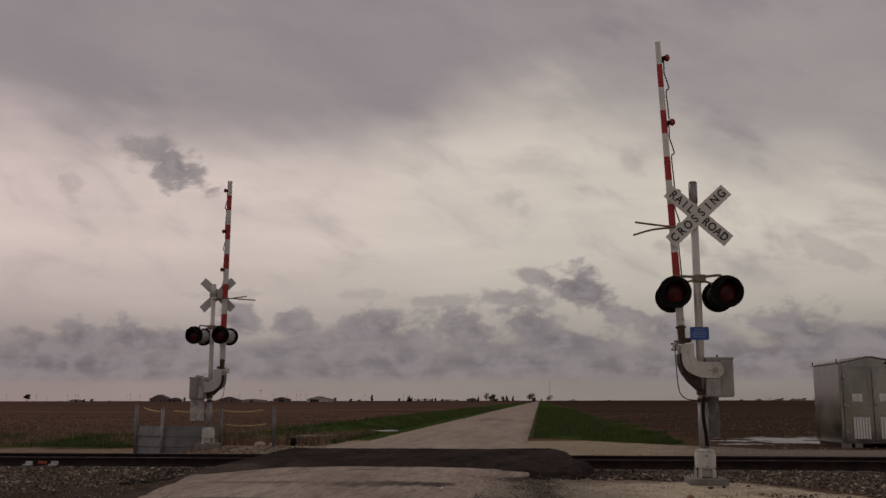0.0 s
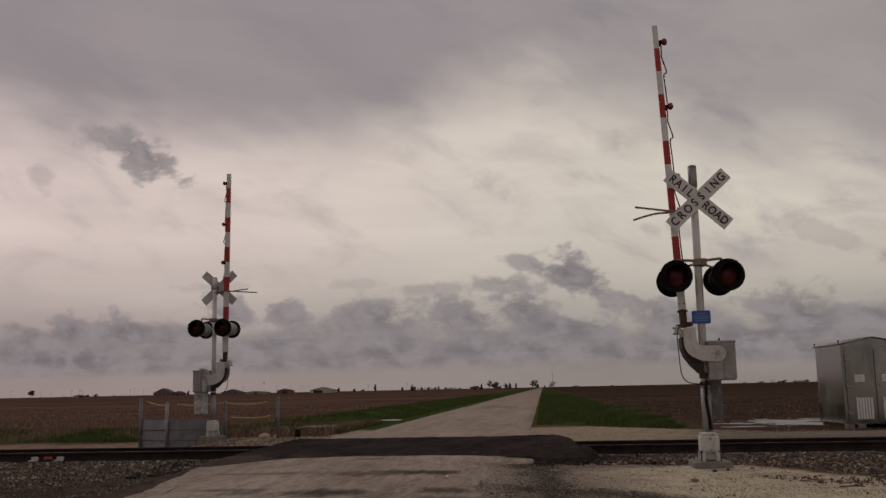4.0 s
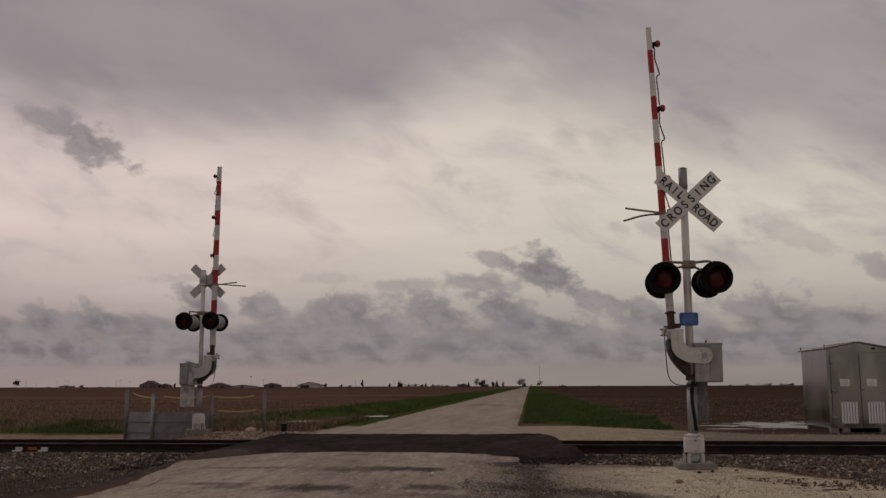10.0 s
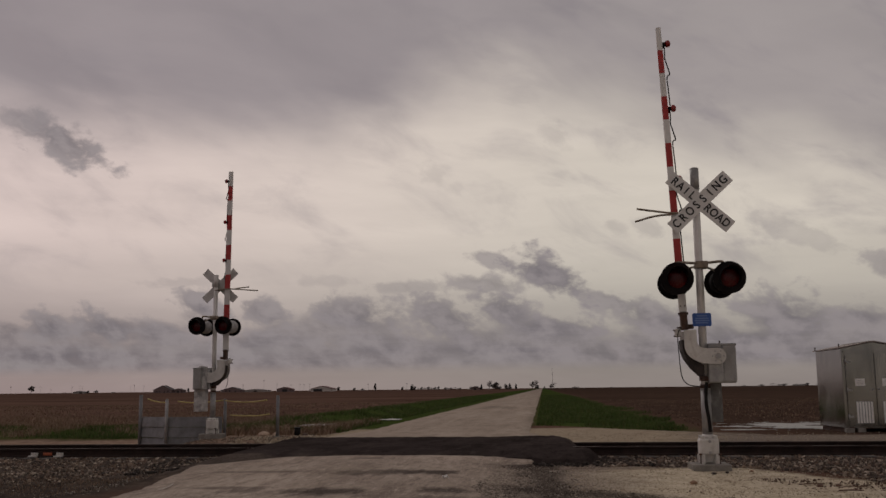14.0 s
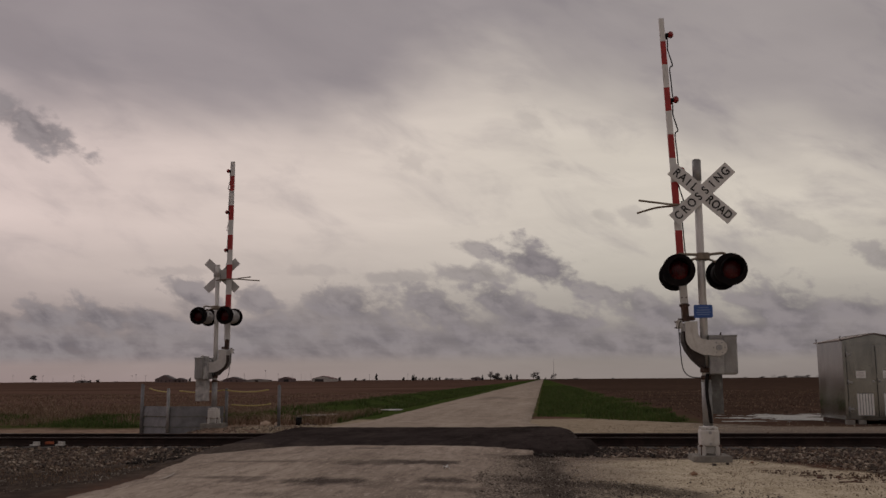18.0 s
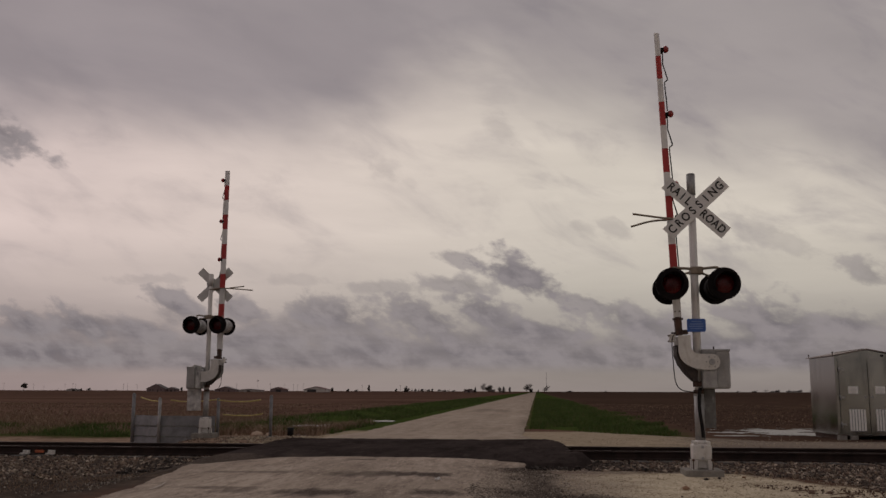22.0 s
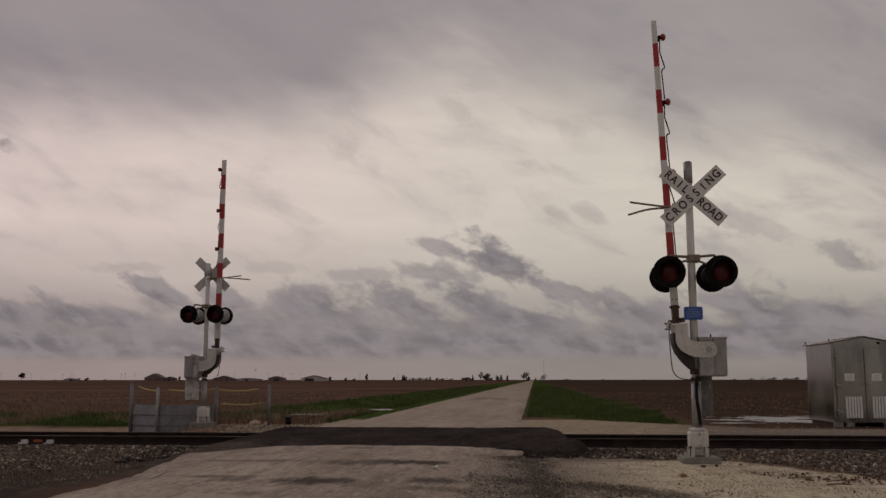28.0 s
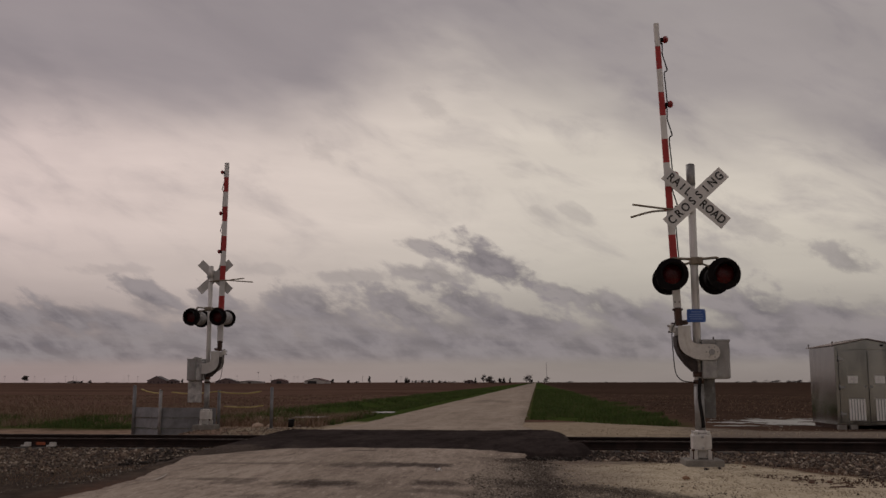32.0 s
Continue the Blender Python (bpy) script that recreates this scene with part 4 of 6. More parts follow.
scattered_stones("ballast_stones", 19000, (-15, -6.35, 12, 19.6), 0.01, 0.046, ROCKS, "grey and brown broken ballast stones beside the track", bed_left)
scattered_stones("ballast_stones", 17000, (0.95, 11, 12.5, 19.6), 0.01, 0.043, ROCKS, "grey and brown broken ballast stones beside the track", bed_right)
scattered_stones("ballast_stones", 4200, (-16, -7.0, 19.9, 23.2), 0.022, 0.055, ROCKS, "broken ballast stones between and behind the rails", bed_left)
scattered_stones("ballast_stones", 4600, (0.4, 14, 19.9, 23.4), 0.022, 0.055, ROCKS, "broken ballast stones between and behind the rails", bed_right)
scattered_stones("damp_gravel", 9000, (-0.9, 2.6, 9.0, 16.4), 0.004, 0.013, DARK_GRAVEL, "damp black and white gravel at the edge of the road", damp_edge)
scattered_stones("limestone_chips", 11000, (0.3, 6.0, 9.4, 16.2), 0.003, 0.01, PEBBLES, "loose tan limestone chips on the road shoulder", lambda x, y: not (abs(x - 2.53) < 0.33 and abs(y - 15.05) < 0.33))
scattered_stones("limestone_chips", 1100, (-8.3, -6.0, 24.0, 26.3), 0.012, 0.04, PEBBLES, "pale limestone rubble by the asphalt near the far signal", lambda x, y: noise.noise(Vector((x * 2, y * 2, 1))) > -0.2)
scattered_stones("pad_gravel", 1800, (-9.6, -6.2, 23.4, 26.4), 0.008, 0.024, ROCKS, "grey and brown gravel on the pad round the far signal")
scattered_stones("limestone_chips", 2200, (0.6, 16, 23.4, 28.0), 0.005, 0.018, PEBBLES, "pale limestone chips on the pad beyond the track", lambda x, y: y < 27 + noise.noise(Vector((x, 1, 0))))
scattered_stones("asphalt_crumbs", 900, (-7.7, -5.9, 16.6, 19.4), 0.012, 0.05, CRUMBS, "loose black asphalt crumbs along the edge of the crossing", lambda x, y: x < -6.2 or y < 17.5)
scattered_stones("asphalt_crumbs", 900, (-0.2, 1.9, 15.9, 19.4), 0.012, 0.05, CRUMBS, "loose black asphalt crumbs along the edge of the crossing", lambda x, y: x > 0.7 or y < 16.8)
scattered_stones("loose_stones", 260, (1.6, 7.2, 9.0, 15.0), 0.005, 0.016, ROCKS, "loose brown and grey stones on the tan shoulder", lambda x, y: noise.noise(Vector((x, y * 0.7, 4))) + 0.12 * (x - 3.6) > 0.05 and abs(x - 2.53) > 0.35)
scattered_stones("dirt_clods", 700, (3.0, 4.5, 11.8, 13.7), 0.006, 0.02, CLODS, "broken brown dirt clods and litter on the tan shoulder",
                 lambda x, y: abs((y - 13.1) + 1.3 * (x - 3.6) * 0.55) < 0.35 + 0.5 * noise.noise(Vector((x * 3, y * 3, 6))))
scattered_stones("dark_chips", 900, (0.6, 6.0, 10.0, 15.6), 0.003, 0.008, CLODS, "brown chips scattered over the tan shoulder")
scattered_stones("soil_clods", 4000, (-50, -12, 36, 90), 0.02, 0.05, CLODS, "brown clods on the tilled field")
scattered_stones("damp_gravel", 5000, (-11.5, -5.8, 11.5, 17.5), 0.005, 0.016, DARK_GRAVEL, "dark damp gravel between the ballast and the road", lambda x, y: y - 0.67 * (x + 9.2) < 15.9 and x < -5.75 - 0.95 * smooth(y, 11, 18))

blades("grass_verge", clumped(32000, (-12.4, -6.2, 28.5, 170), 0.45, -0.1, 1, 2.2, 1.2), 0.07, 0.24, 0.028, GRASS, "green grass on the verge of the far road")
blades("grass_verge", clumped(40000, (-0.25, 5.4, 28.2, 170), 0.5, -0.15, 2, 2.2, 1.8), 0.05, 0.2, 0.022, GRASS, "dense green grass on the verge of the far road")
blades("grass_strip", clumped(20000, (-29, -9.6, 30.0, 36), 0.35, 0.05, 3), 0.06, 0.17, 0.026, GRASS, "green grass strip along the field behind the track")
blades("dry_grass", clumped(15000, (-30, -8.6, 30.5, 44), 0.4, 0.08, 4), 0.08, 0.3, 0.02, DRY_GRASS, "dead tan grass and weeds behind the track", 0.8)
blades("dry_grass", clumped(7000, (-10.5, -6.3, 26.8, 36), 0.7, -0.05, 5), 0.1, 0.35, 0.02, DRY_GRASS, "dead tan grass along the ditch", 0.8)
blades("field_stubble", clumped(16000, (-60, -11, 36, 90), 0.22, 0.12, 6, 1.6), 0.06, 0.2, 0.03, DRY_GRASS, "sparse stubble on the brown field", 0.8)
blades("field_stubble", clumped(9000, (5.5, 40, 32.5, 100), 0.35, 0.05, 8, 1.8), 0.03, 0.1, 0.04, DRY_GRASS, "sparse dead stubble on the dark field", 0.9)
scattered_stones("soil_clods", 5000, (5.0, 34, 31.5, 75), 0.02, 0.055, CLODS, "brown clods on the dark tilled field", lambda x, y: x > 5.0 + 0.5 * noise.noise(Vector((y, 0, 0))) and not (6.0 < x < 12.5 and y < 35.5))
blades("weeds", clumped(2600, (-11.5, -6.6, 13.2, 16.2), 0.9, 0.1, 7), 0.02, 0.07, 0.012, DRY_GRASS, "low dead weeds between the ballast and the road", 0.8)


def make_stick(points, radius):
    """A dead twig lying on the shoulder."""
    bm = bmesh.new()
    tube(bm, curved([(x, y, ground_height(x, y) + radius * 1.2 + lift) for x, y, lift in points], 4), radius, 6)
    tagged(part("twig", bm, BROWN_CLOD), "dead brown twig lying on the gravel shoulder", "twig", "twigs on the shoulder")


make_stick([(3.35, 13.1, 0.0), (3.5, 13.06, 0.02), (3.68, 13.1, 0.0)], 0.007)
make_stick([(3.75, 12.75, 0.0), (3.9, 12.72, 0.015), (4.1, 12.62, 0.0)], 0.006)
make_stick([(3.62, 12.3, 0.0), (3.78, 12.26, 0.01), (3.92, 12.3, 0.0)], 0.01)


def make_rock(x, y, size, mat, label, seed):
    bm = bmesh.new()
    bmesh.ops.create_icosphere(bm, subdivisions=2, radius=size)
    for v in bm.verts:
        v.co *= 1 + 0.35 * noise.noise(v.co * (1.6 / size) + Vector((seed, 0, 0)))
        v.co.z *= 0.6
    bmesh.ops.transform(bm, matrix=Matrix.Translation((x, y, ground_height(x, y) + size * 0.35)), verts=bm.verts)
    tagged(part("rock", bm, mat), label, "rock", "rocks on the shoulder")


make_rock(2.0, 13.2, 0.05, BRICK_STONE, "small orange-brown rock on the tan shoulder", 1)
make_rock(2.5, 14.5, 0.035, TIE_WOOD, "small dark rock at the foot of the signal", 2)
make_rock(2.7, 14.55, 0.03, TIE_WOOD, "small dark rock at the foot of the signal", 3)
make_rock(3.1, 14.75, 0.03, BRICK_STONE, "small reddish rock beside the ballast", 4)
make_rock(3.58, 12.95, 0.045, BROWN_CLOD, "dark clod of earth on the tan shoulder", 5)
make_rock(3.8, 12.9, 0.04, BROWN_CLOD, "dark clod of earth on the tan shoulder", 6)

# ---------------------------------------------------------------- crossing signals


def light_unit(parent, x, z, front, housing, yaw=0.0):
    """One red flashing light: housing, black background disc, hood and lens. front is -1 where it faces the near side."""
    y = front * 0.39
    bm = bmesh.new()
    rod(bm, (x, 0.0, z), (x, y * 0.86, z), 0.185, 0.19, 28)
    rod(bm, (x, y * 0.86, z), (x, y, z), 0.19, 0.15, 28)
    rod(bm, (x, 0.01 * front, z + 0.13), (x, 0.01 * front, z + 0.25), 0.03, sides=10)
    unit = part("signal_light", bm, housing, parent, "red flashing light on a black disc, unlit")
    bm = bmesh.new()
    rod(bm, (x, y, z), (x, y + 0.02 * front, z), 0.252, 0.252, 44)
    part("background_disc", bm, BLACK_PAINT_AND_SHADE, unit, "round black background disc")
    # the hood: a tube open in front and cut away below
    bm = bmesh.new()
    count, rings = 22, []
    for depth in (0.0, 1.0):
        for r in (0.168, 0.16):
            ring = []
            for k in range(count + 1):
                a = radians(-38 + 256 * k / count)
                reach = 0.30 * depth * (0.45 + 0.55 * max(0.0, math.sin(a)) ** 0.6)
                ring.append(bm.verts.new((x + r * math.cos(a), y + front * (0.02 + reach), z + r * math.sin(a))))
            rings.append(ring)
    for a, b in ((0, 2), (1, 3), (2, 3)):
        for k in range(count):
            bm.faces.new((rings[a][k], rings[a][k + 1], rings[b][k + 1], rings[b][k])).smooth = a != 2
    bmesh.ops.recalc_face_normals(bm, faces=bm.faces)
    part("hood", bm, BLACK_PAINT_AND_SHADE, unit, "black sheet-metal hood")
    bm = bmesh.new()
    made = bmesh.ops.create_uvsphere(bm, u_segments=28, v_segments=12, radius=0.152, matrix=Matrix.Translation((x, y + 0.02 * front, z)) @ Matrix.Diagonal((1, 0.22, 1, 1)))
    for f in bm.faces:
        f.smooth = True
    part("lens", bm, RED_LENS, unit, "dull red lens")
    if yaw:
        about = Matrix.Translation((x, 0, z)) @ Matrix.Rotation(radians(yaw), 4, "Z") @ Matrix.Translation((-x, 0, -z))
        for ob in (unit, *unit.children):
            ob.data.transform(about)
    return unit


def blade_outline(length, width):
    return [(-length / 2, -width / 2), (length / 2, -width / 2), (length / 2, width / 2), (-length / 2, width / 2)]


def j_outline():
    """The bent gate-arm support: down from the arm, round a bend and along to the pivot."""
    out = [(-0.32, 2.17), (-0.13, 2.17), (-0.13, 2.0)]
    out += [(-0.13 + 0.12 - 0.12 * math.cos(a), 2.0 - 0.115 * math.sin(a)) for a in [radians(k) for k in range(15, 91, 15)]]
    out += [(0.18 + 0.125 * math.sin(a), 1.76 + 0.125 * math.cos(a)) for a in [radians(k) for k in range(0, 181, 20)]]
    out += [(-0.02, 1.645), (-0.1, 1.665)]
    out += [(-0.06 - 0.26 * math.sin(a), 1.93 - 0.255 * math.cos(a)) for a in [radians(k) for k in range(20, 91, 14)]]
    return out


def make_signal(place, lift, arm_x, arm_top, arm_lean, lamps, buck_x, keeper, plate, top, with_sign, label):
    thing = holder("crossing_signal", place, label, "crossing signal", "railway crossing signals with gates")
    # foundation, pedestal and mast
    bm = bmesh.new()
    box(bm, (0, 0, -0.1), (0.58, 0.58, 0.44), 0.014)
    part("foundation", bm, CONCRETE, thing, "grey concrete foundation block")
    bm = bmesh.new()
    box(bm, (0, 0, 0.375), (0.285, 0.285, 0.25), 0.03, segments=2)
    box(bm, (0, 0, 0.2), (0.15, 0.15, 0.14), 0.02)
    pedestal = part("pedestal", bm, WHITE_PAINT, thing, "chipped white cast base")
    for sx in (-1, 1):
        for sy in (-1, 1):
            for name, reach, z, size in (("foot", 0.115, 0.185, (0.075, 0.075, 0.15)), ("lug", 0.095, 0.515, (0.065, 0.065, 0.06))):
                bm = bmesh.new()
                box(bm, (sx * reach, sy * reach, z), size, 0.012)
                part(name, bm, WHITE_PAINT, pedestal)
    for sx in (-1, 1):
        for sy in (-1, 1):
            bm = bmesh.new()
            rod(bm, (sx * 0.14, sy * 0.14, 0.11), (sx * 0.14, sy * 0.14, 0.28), 0.014, sides=8)
            rod(bm, (sx * 0.145, sy * 0.145, 0.25), (sx * 0.145, sy * 0.145, 0.272), 0.028, sides=6, smooth=False)
            part("anchor_bolt", bm, RUST, pedestal)
    for z in (0.29, 0.46):
        bm = bmesh.new()
        rod(bm, (0.0, -0.14, z), (0.0, -0.165, z), 0.022, sides=10)
        part("bolt", bm, GALVANISED, pedestal, "bright steel bolt head")
    bm = bmesh.new()
    rod(bm, (0, 0, 0.5), (0, 0, top), 0.063, 0.06, 24)
    rod(bm, (0, 0, 0.49), (0, 0, 0.56), 0.1, 0.08, 20)
    part("mast", bm, ALUMINIUM, thing, "weathered aluminium mast")
    bm = bmesh.new()
    rod(bm, (0, 0, top - 0.34), (0, 0, top), 0.069, 0.069, 24)
    rod(bm, (0, 0, top), (0, 0, top + 0.02), 0.072, 0.05, 24)
    part("mast_cap", bm, GALVANISED if with_sign else ALUMINIUM, thing, "dull grey mast cap" if with_sign else "pale mast cap")
    bm = bmesh.new()
    rod(bm, (0, 0, 0.55), (0, 0, 1.26), 0.078, 0.076, 24)
    rod(bm, (0, 0, 1.24), (0, 0, 1.28), 0.082, 0.07, 24)
    part("mast_sleeve", bm, GALVANISED, thing, "thicker grey sleeve round the foot of the mast")
    # crossbuck
    zc = 4.22 + lift * 0.55
    for tilt, y, words in ((-42.5, -0.075, (("RAIL", -0.515, 0.118), ("ROAD", 0.155, 0.122))), (42.5, -0.082, (("CROSSING", -0.515, 0.147),))):
        turn = Matrix.Translation((buck_x, y, zc)) @ Matrix.Rotation(-radians(tilt), 4, "Y")
        bm = bmesh.new()
        slab(bm, blade_outline(1.24, 0.228), -0.003, 0.003)
        bmesh.ops.transform(bm, matrix=turn, verts=bm.verts)
        for face in bm.faces:
            face.material_index = 1 if face.normal.y > 0.5 else 0
        blade = part("crossbuck_blade", bm, [SIGN_WHITE, SIGN_BACK], thing, "white crossbuck board with black letters")
        for word, start, pitch in words:
            for k, sign in enumerate(word):
                place_at = turn @ Matrix.Translation((start + pitch * k, -0.006, 0)) @ Matrix.Rotation(radians(90), 4, "X")
                letters("letter", sign, 0.188, place_at, LETTER_BLACK, blade, 0.86)
    bm = bmesh.new()
    box(bm, (0.02, -0.03, zc), (0.2, 0.09, 0.09), 0.01)
    part("bracket", bm, GALVANISED, thing)
    # arm keeper: a fork of two rods that the raised arm rests in
    for y, rise in ((-0.05, 0.07), (0.1, -0.08)):
        bm = bmesh.new()
        z = 4.04 + lift * 0.8
        tube(bm, curved([(0.0, y, z - 0.02), (-0.12, y, z), (-0.4, y, z + 0.02), (-0.66, y * 1.2, z + 0.03 + rise * 0.35), (-0.95 - keeper * (rise < 0), y * 2.2, z + 0.02 + rise)]), 0.017)
        part("arm_keeper", bm, BRONZE, thing, "bent weathered steel rod")
    # lights and their crossarm
    zl = 2.96 + lift
    for x in (-0.385, 0.385):
        for front in (-1, 1):
            # near housings are black: shade on grey housings is put into their colour
            light_unit(thing, x, zl, front, BLACK_PAINT_AND_SHADE if with_sign else LIGHT_HOUSING, -3.0 if with_sign and x < 0 else 0.0)
    bm = bmesh.new()
    tube(bm, curved([(-0.385, -0.0, zl + 0.24), (-0.36, 0, zl + 0.3), (-0.2, -0.06, zl + 0.285), (0.05, -0.085, zl + 0.27), (0.2, -0.06, zl + 0.285), (0.36, 0, zl + 0.3), (0.385, 0, zl + 0.24)]), 0.022, 10)
    tube(bm, curved([(-0.3, 0.06, zl + 0.1), (-0.12, 0.08, zl + 0.22), (0.12, 0.08, zl + 0.22), (0.3, 0.06, zl + 0.14)]), 0.018, 8)
    box(bm, (0.03, -0.01, zl + 0.25), (0.2, 0.19, 0.12), 0.02)
    part("crossarm", bm, BRONZE, thing, "weathered pipe crossarm with a clamp")
    # gate mechanism
    bm = bmesh.new()
    box(bm, (0.36, 0.12, 1.65), (0.235, 0.5, 0.61), 0.04, segments=3)
    mech = part("mechanism_box", bm, GREY_BOX, thing, "grey gate mechanism box")
    bm = bmesh.new()
    box(bm, (0.361, 0.12, 1.94), (0.245, 0.515, 0.04), 0.015)
    part("lid", bm, GREY_BOX, mech)
    bm = bmesh.new()
    box(bm, (0.485, 0.0, 1.78), (0.02, 0.05, 0.09), 0.005)
    part("latch", bm, GALVANISED, mech)
    bm = bmesh.new()
    box(bm, (0.15, 0.0, 1.62), (0.23, 0.36, 0.54), 0.02)
    part("mechanism_housing", bm, GALVANISED, thing, "galvanised housing beside the mast")
    bm = bmesh.new()
    box(bm, (0.15, -0.08, 1.925), (0.2, 0.14, 0.07), 0.012)
    part("top_bracket", bm, GREY_BOX, thing, "grey terminal block on the housing")
    bm = bmesh.new()
    rod(bm, (0.235, -0.1, 1.95), (0.235, -0.1, 2.0), 0.013, sides=8)
    part("stud", bm, DARK_RUST, thing)
    if not with_sign:
        bm = bmesh.new()
        slab(bm, [(0.1, 1.36), (0.4, 1.36), (0.42, 1.9), (0.3, 2.02), (0.1, 1.98)], 0.25, 0.27)
        part("cover_plate", bm, STREAKED, thing, "weathered white cover plate with grey streaks")
    stout = 1.0 if with_sign else 1.2
    for y, mat, name in ((-0.235, WHITE_PAINT, "arm_support"), (0.215, WHITE_PAINT, "arm_support")):
        bm = bmesh.new()
        slab(bm, [(0.05 + (x - 0.05) * stout, 2.17 + (z - 2.17) * stout) for x, z in j_outline()] if stout != 1 else j_outline(), y, y + 0.03)
        bmesh.ops.triangulate(bm, faces=[f for f in bm.faces if len(f.verts) > 4])
        support = part(name, bm, mat, thing, "bent white steel arm support plate")
        bm = bmesh.new()
        front = -1 if y < 0 else 1
        base = y if y < 0 else y + 0.03
        rod(bm, (0.18, base, 1.76), (0.18, base + front * 0.03, 1.76), 0.045, sides=16)
        part("pivot", bm, GALVANISED, support, "steel pivot hub")
        for k in range(6):
            a = k * math.tau / 6
            bm = bmesh.new()
            rod(bm, (0.18 + 0.085 * math.cos(a), base, 1.76 + 0.085 * math.sin(a)), (0.18 + 0.085 * math.cos(a), base + front * 0.012, 1.76 + 0.085 * math.sin(a)), 0.012, sides=6)
            part("bolt", bm, GALVANISED, support)
    bm = bmesh.new()
    slab(bm, [(-0.345, 2.02), (-0.34, 1.86), (-0.29, 1.72), (-0.19, 1.58), (-0.07, 1.46), (-0.03, 1.46), (-0.03, 1.62), (-0.1, 1.68), (-0.2, 1.76), (-0.26, 1.88), (-0.27, 2.02)], -0.19, 0.2)
    bmesh.ops.triangulate(bm, faces=[f for f in bm.faces if len(f.verts) > 4])
    part("counterweight", bm, DARK_RUST, thing, "dark rusty counterweight below the bend")
    bm = bmesh.new()
    box(bm, (plate[0], 0.12, 1.05), (plate[1], 0.03, 0.62), 0.004)
    part("weight_plate", bm, DARK_PLATE if with_sign else STREAKED, thing, "dark grey counterweight plate" if with_sign else "streaked galvanised counterweight plate")
    # clamps on the mast below the box and the cable conduit
    bm = bmesh.new()
    rod(bm, (0, 0, 1.38), (0, 0, 1.46), 0.085, sides=20)
    rod(bm, (0, 0, 1.27), (0, 0, 1.33), 0.08, sides=20)
    box(bm, (0, -0.08, 1.42), (0.1, 0.05, 0.06), 0.008)
    part("clamp", bm, RUST, thing, "rusty mast clamp")
    bm = bmesh.new()
    tube(bm, curved([(0.01, -0.1, 1.36), (-0.012, -0.105, 1.2), (-0.012, -0.105, 1.0), (0.012, -0.105, 0.8), (0.028, -0.105, 0.6)]), 0.027, 10)
    part("conduit", bm, BLACK_RUBBER, thing, "black flexible conduit")
    bm = bmesh.new()
    tube(bm, curved([(-0.34, -0.12, 2.22), (-0.4, -0.12, 2.1), (-0.39, -0.1, 1.75), (-0.36, -0.08, 1.45), (-0.27, -0.05, 1.33), (-0.12, -0.03, 1.3), (-0.04, -0.05, 1.3)]), 0.008, 6)
    part("cable", bm, BLACK_RUBBER, thing, "thin black lamp cable")
    if with_sign:
        bm = bmesh.new()
        corners = [(sx * 0.12 + 0.025 * math.cos(a), sz * 0.078 + 0.025 * math.sin(a)) for sx, sz, start in ((1, 1, 0), (-1, 1, 90), (-1, -1, 180), (1, -1, 270)) for a in [radians(start + k) for k in (0, 30, 60, 90)]]
        slab(bm, [(x - 0.012, z + 2.335) for x, z in corners], -0.089, -0.081)
        plate = part("notice_plate", bm, BLUE_SIGN, thing, "small blue notice plate with pale lines")
        for z, wide in ((2.395, 0.16), (2.355, 0.2), (2.32, 0.22), (2.285, 0.19)):
            bm = bmesh.new()
            box(bm, (-0.012, -0.091, z), (wide, 0.004, 0.016))
            part("text_bar", bm, PALE_BLUE, plate)
    # the raised gate arm
    base_z = 2.2
    lean = Matrix.Translation((arm_x, 0, base_z)) @ Matrix.Rotation(-radians(arm_lean), 4, "Y")
    length = arm_top - base_z
    bm = bmesh.new()
    box(bm, (0, 0, 0.1), (0.1, 0.15, 0.24), 0.01)
    box(bm, (0.06, 0, 0.03), (0.16, 0.12, 0.07), 0.01)
    rod(bm, (0, 0, 0.2), (0, 0, 0.27), 0.062, 0.055, sides=14)
    rod(bm, (-0.08, 0, 0.24), (0.08, 0, 0.24), 0.018, sides=8)
    bmesh.ops.transform(bm, matrix=lean, verts=bm.verts)
    arm = part("gate_arm", bm, RUST, thing, "red and white striped gate arm, raised upright")
    bm = bmesh.new()
    box(bm, (-0.115, -0.05, -0.06), (0.09, 0.14, 0.13), 0.015)
    bmesh.ops.transform(bm, matrix=lean, verts=bm.verts)
    part("shear_bracket", bm, WHITE_PAINT, arm)
    for dx, dz in ((-0.16, -0.02), (-0.16, -0.11), (-0.1, 0.02)):
        bm = bmesh.new()
        rod(bm, (dx - 0.03, -0.09, dz), (dx + 0.03, -0.09, dz), 0.012, sides=6)
        bmesh.ops.transform(bm, matrix=lean, verts=bm.verts)
        part("bolt", bm, RUST, arm)
    for dx, dz in ((-0.035, 0.36), (0.035, 0.36), (-0.035, 0.56), (0.035, 0.56)):
        bm = bmesh.new()
        rod(bm, (dx, -0.022, dz), (dx, -0.03, dz), 0.012, sides=8)
        bmesh.ops.transform(bm, matrix=lean, verts=bm.verts)
        part("bolt", bm, RUST, arm)
    stripe, low, broad = (0.396, 0.25, 0.122) if with_sign else (0.434, 0.25, 0.165)
    edges = []
    at = length
    while at > low + 0.05:
        edges.append((max(at - stripe, low), at))
        at -= stripe
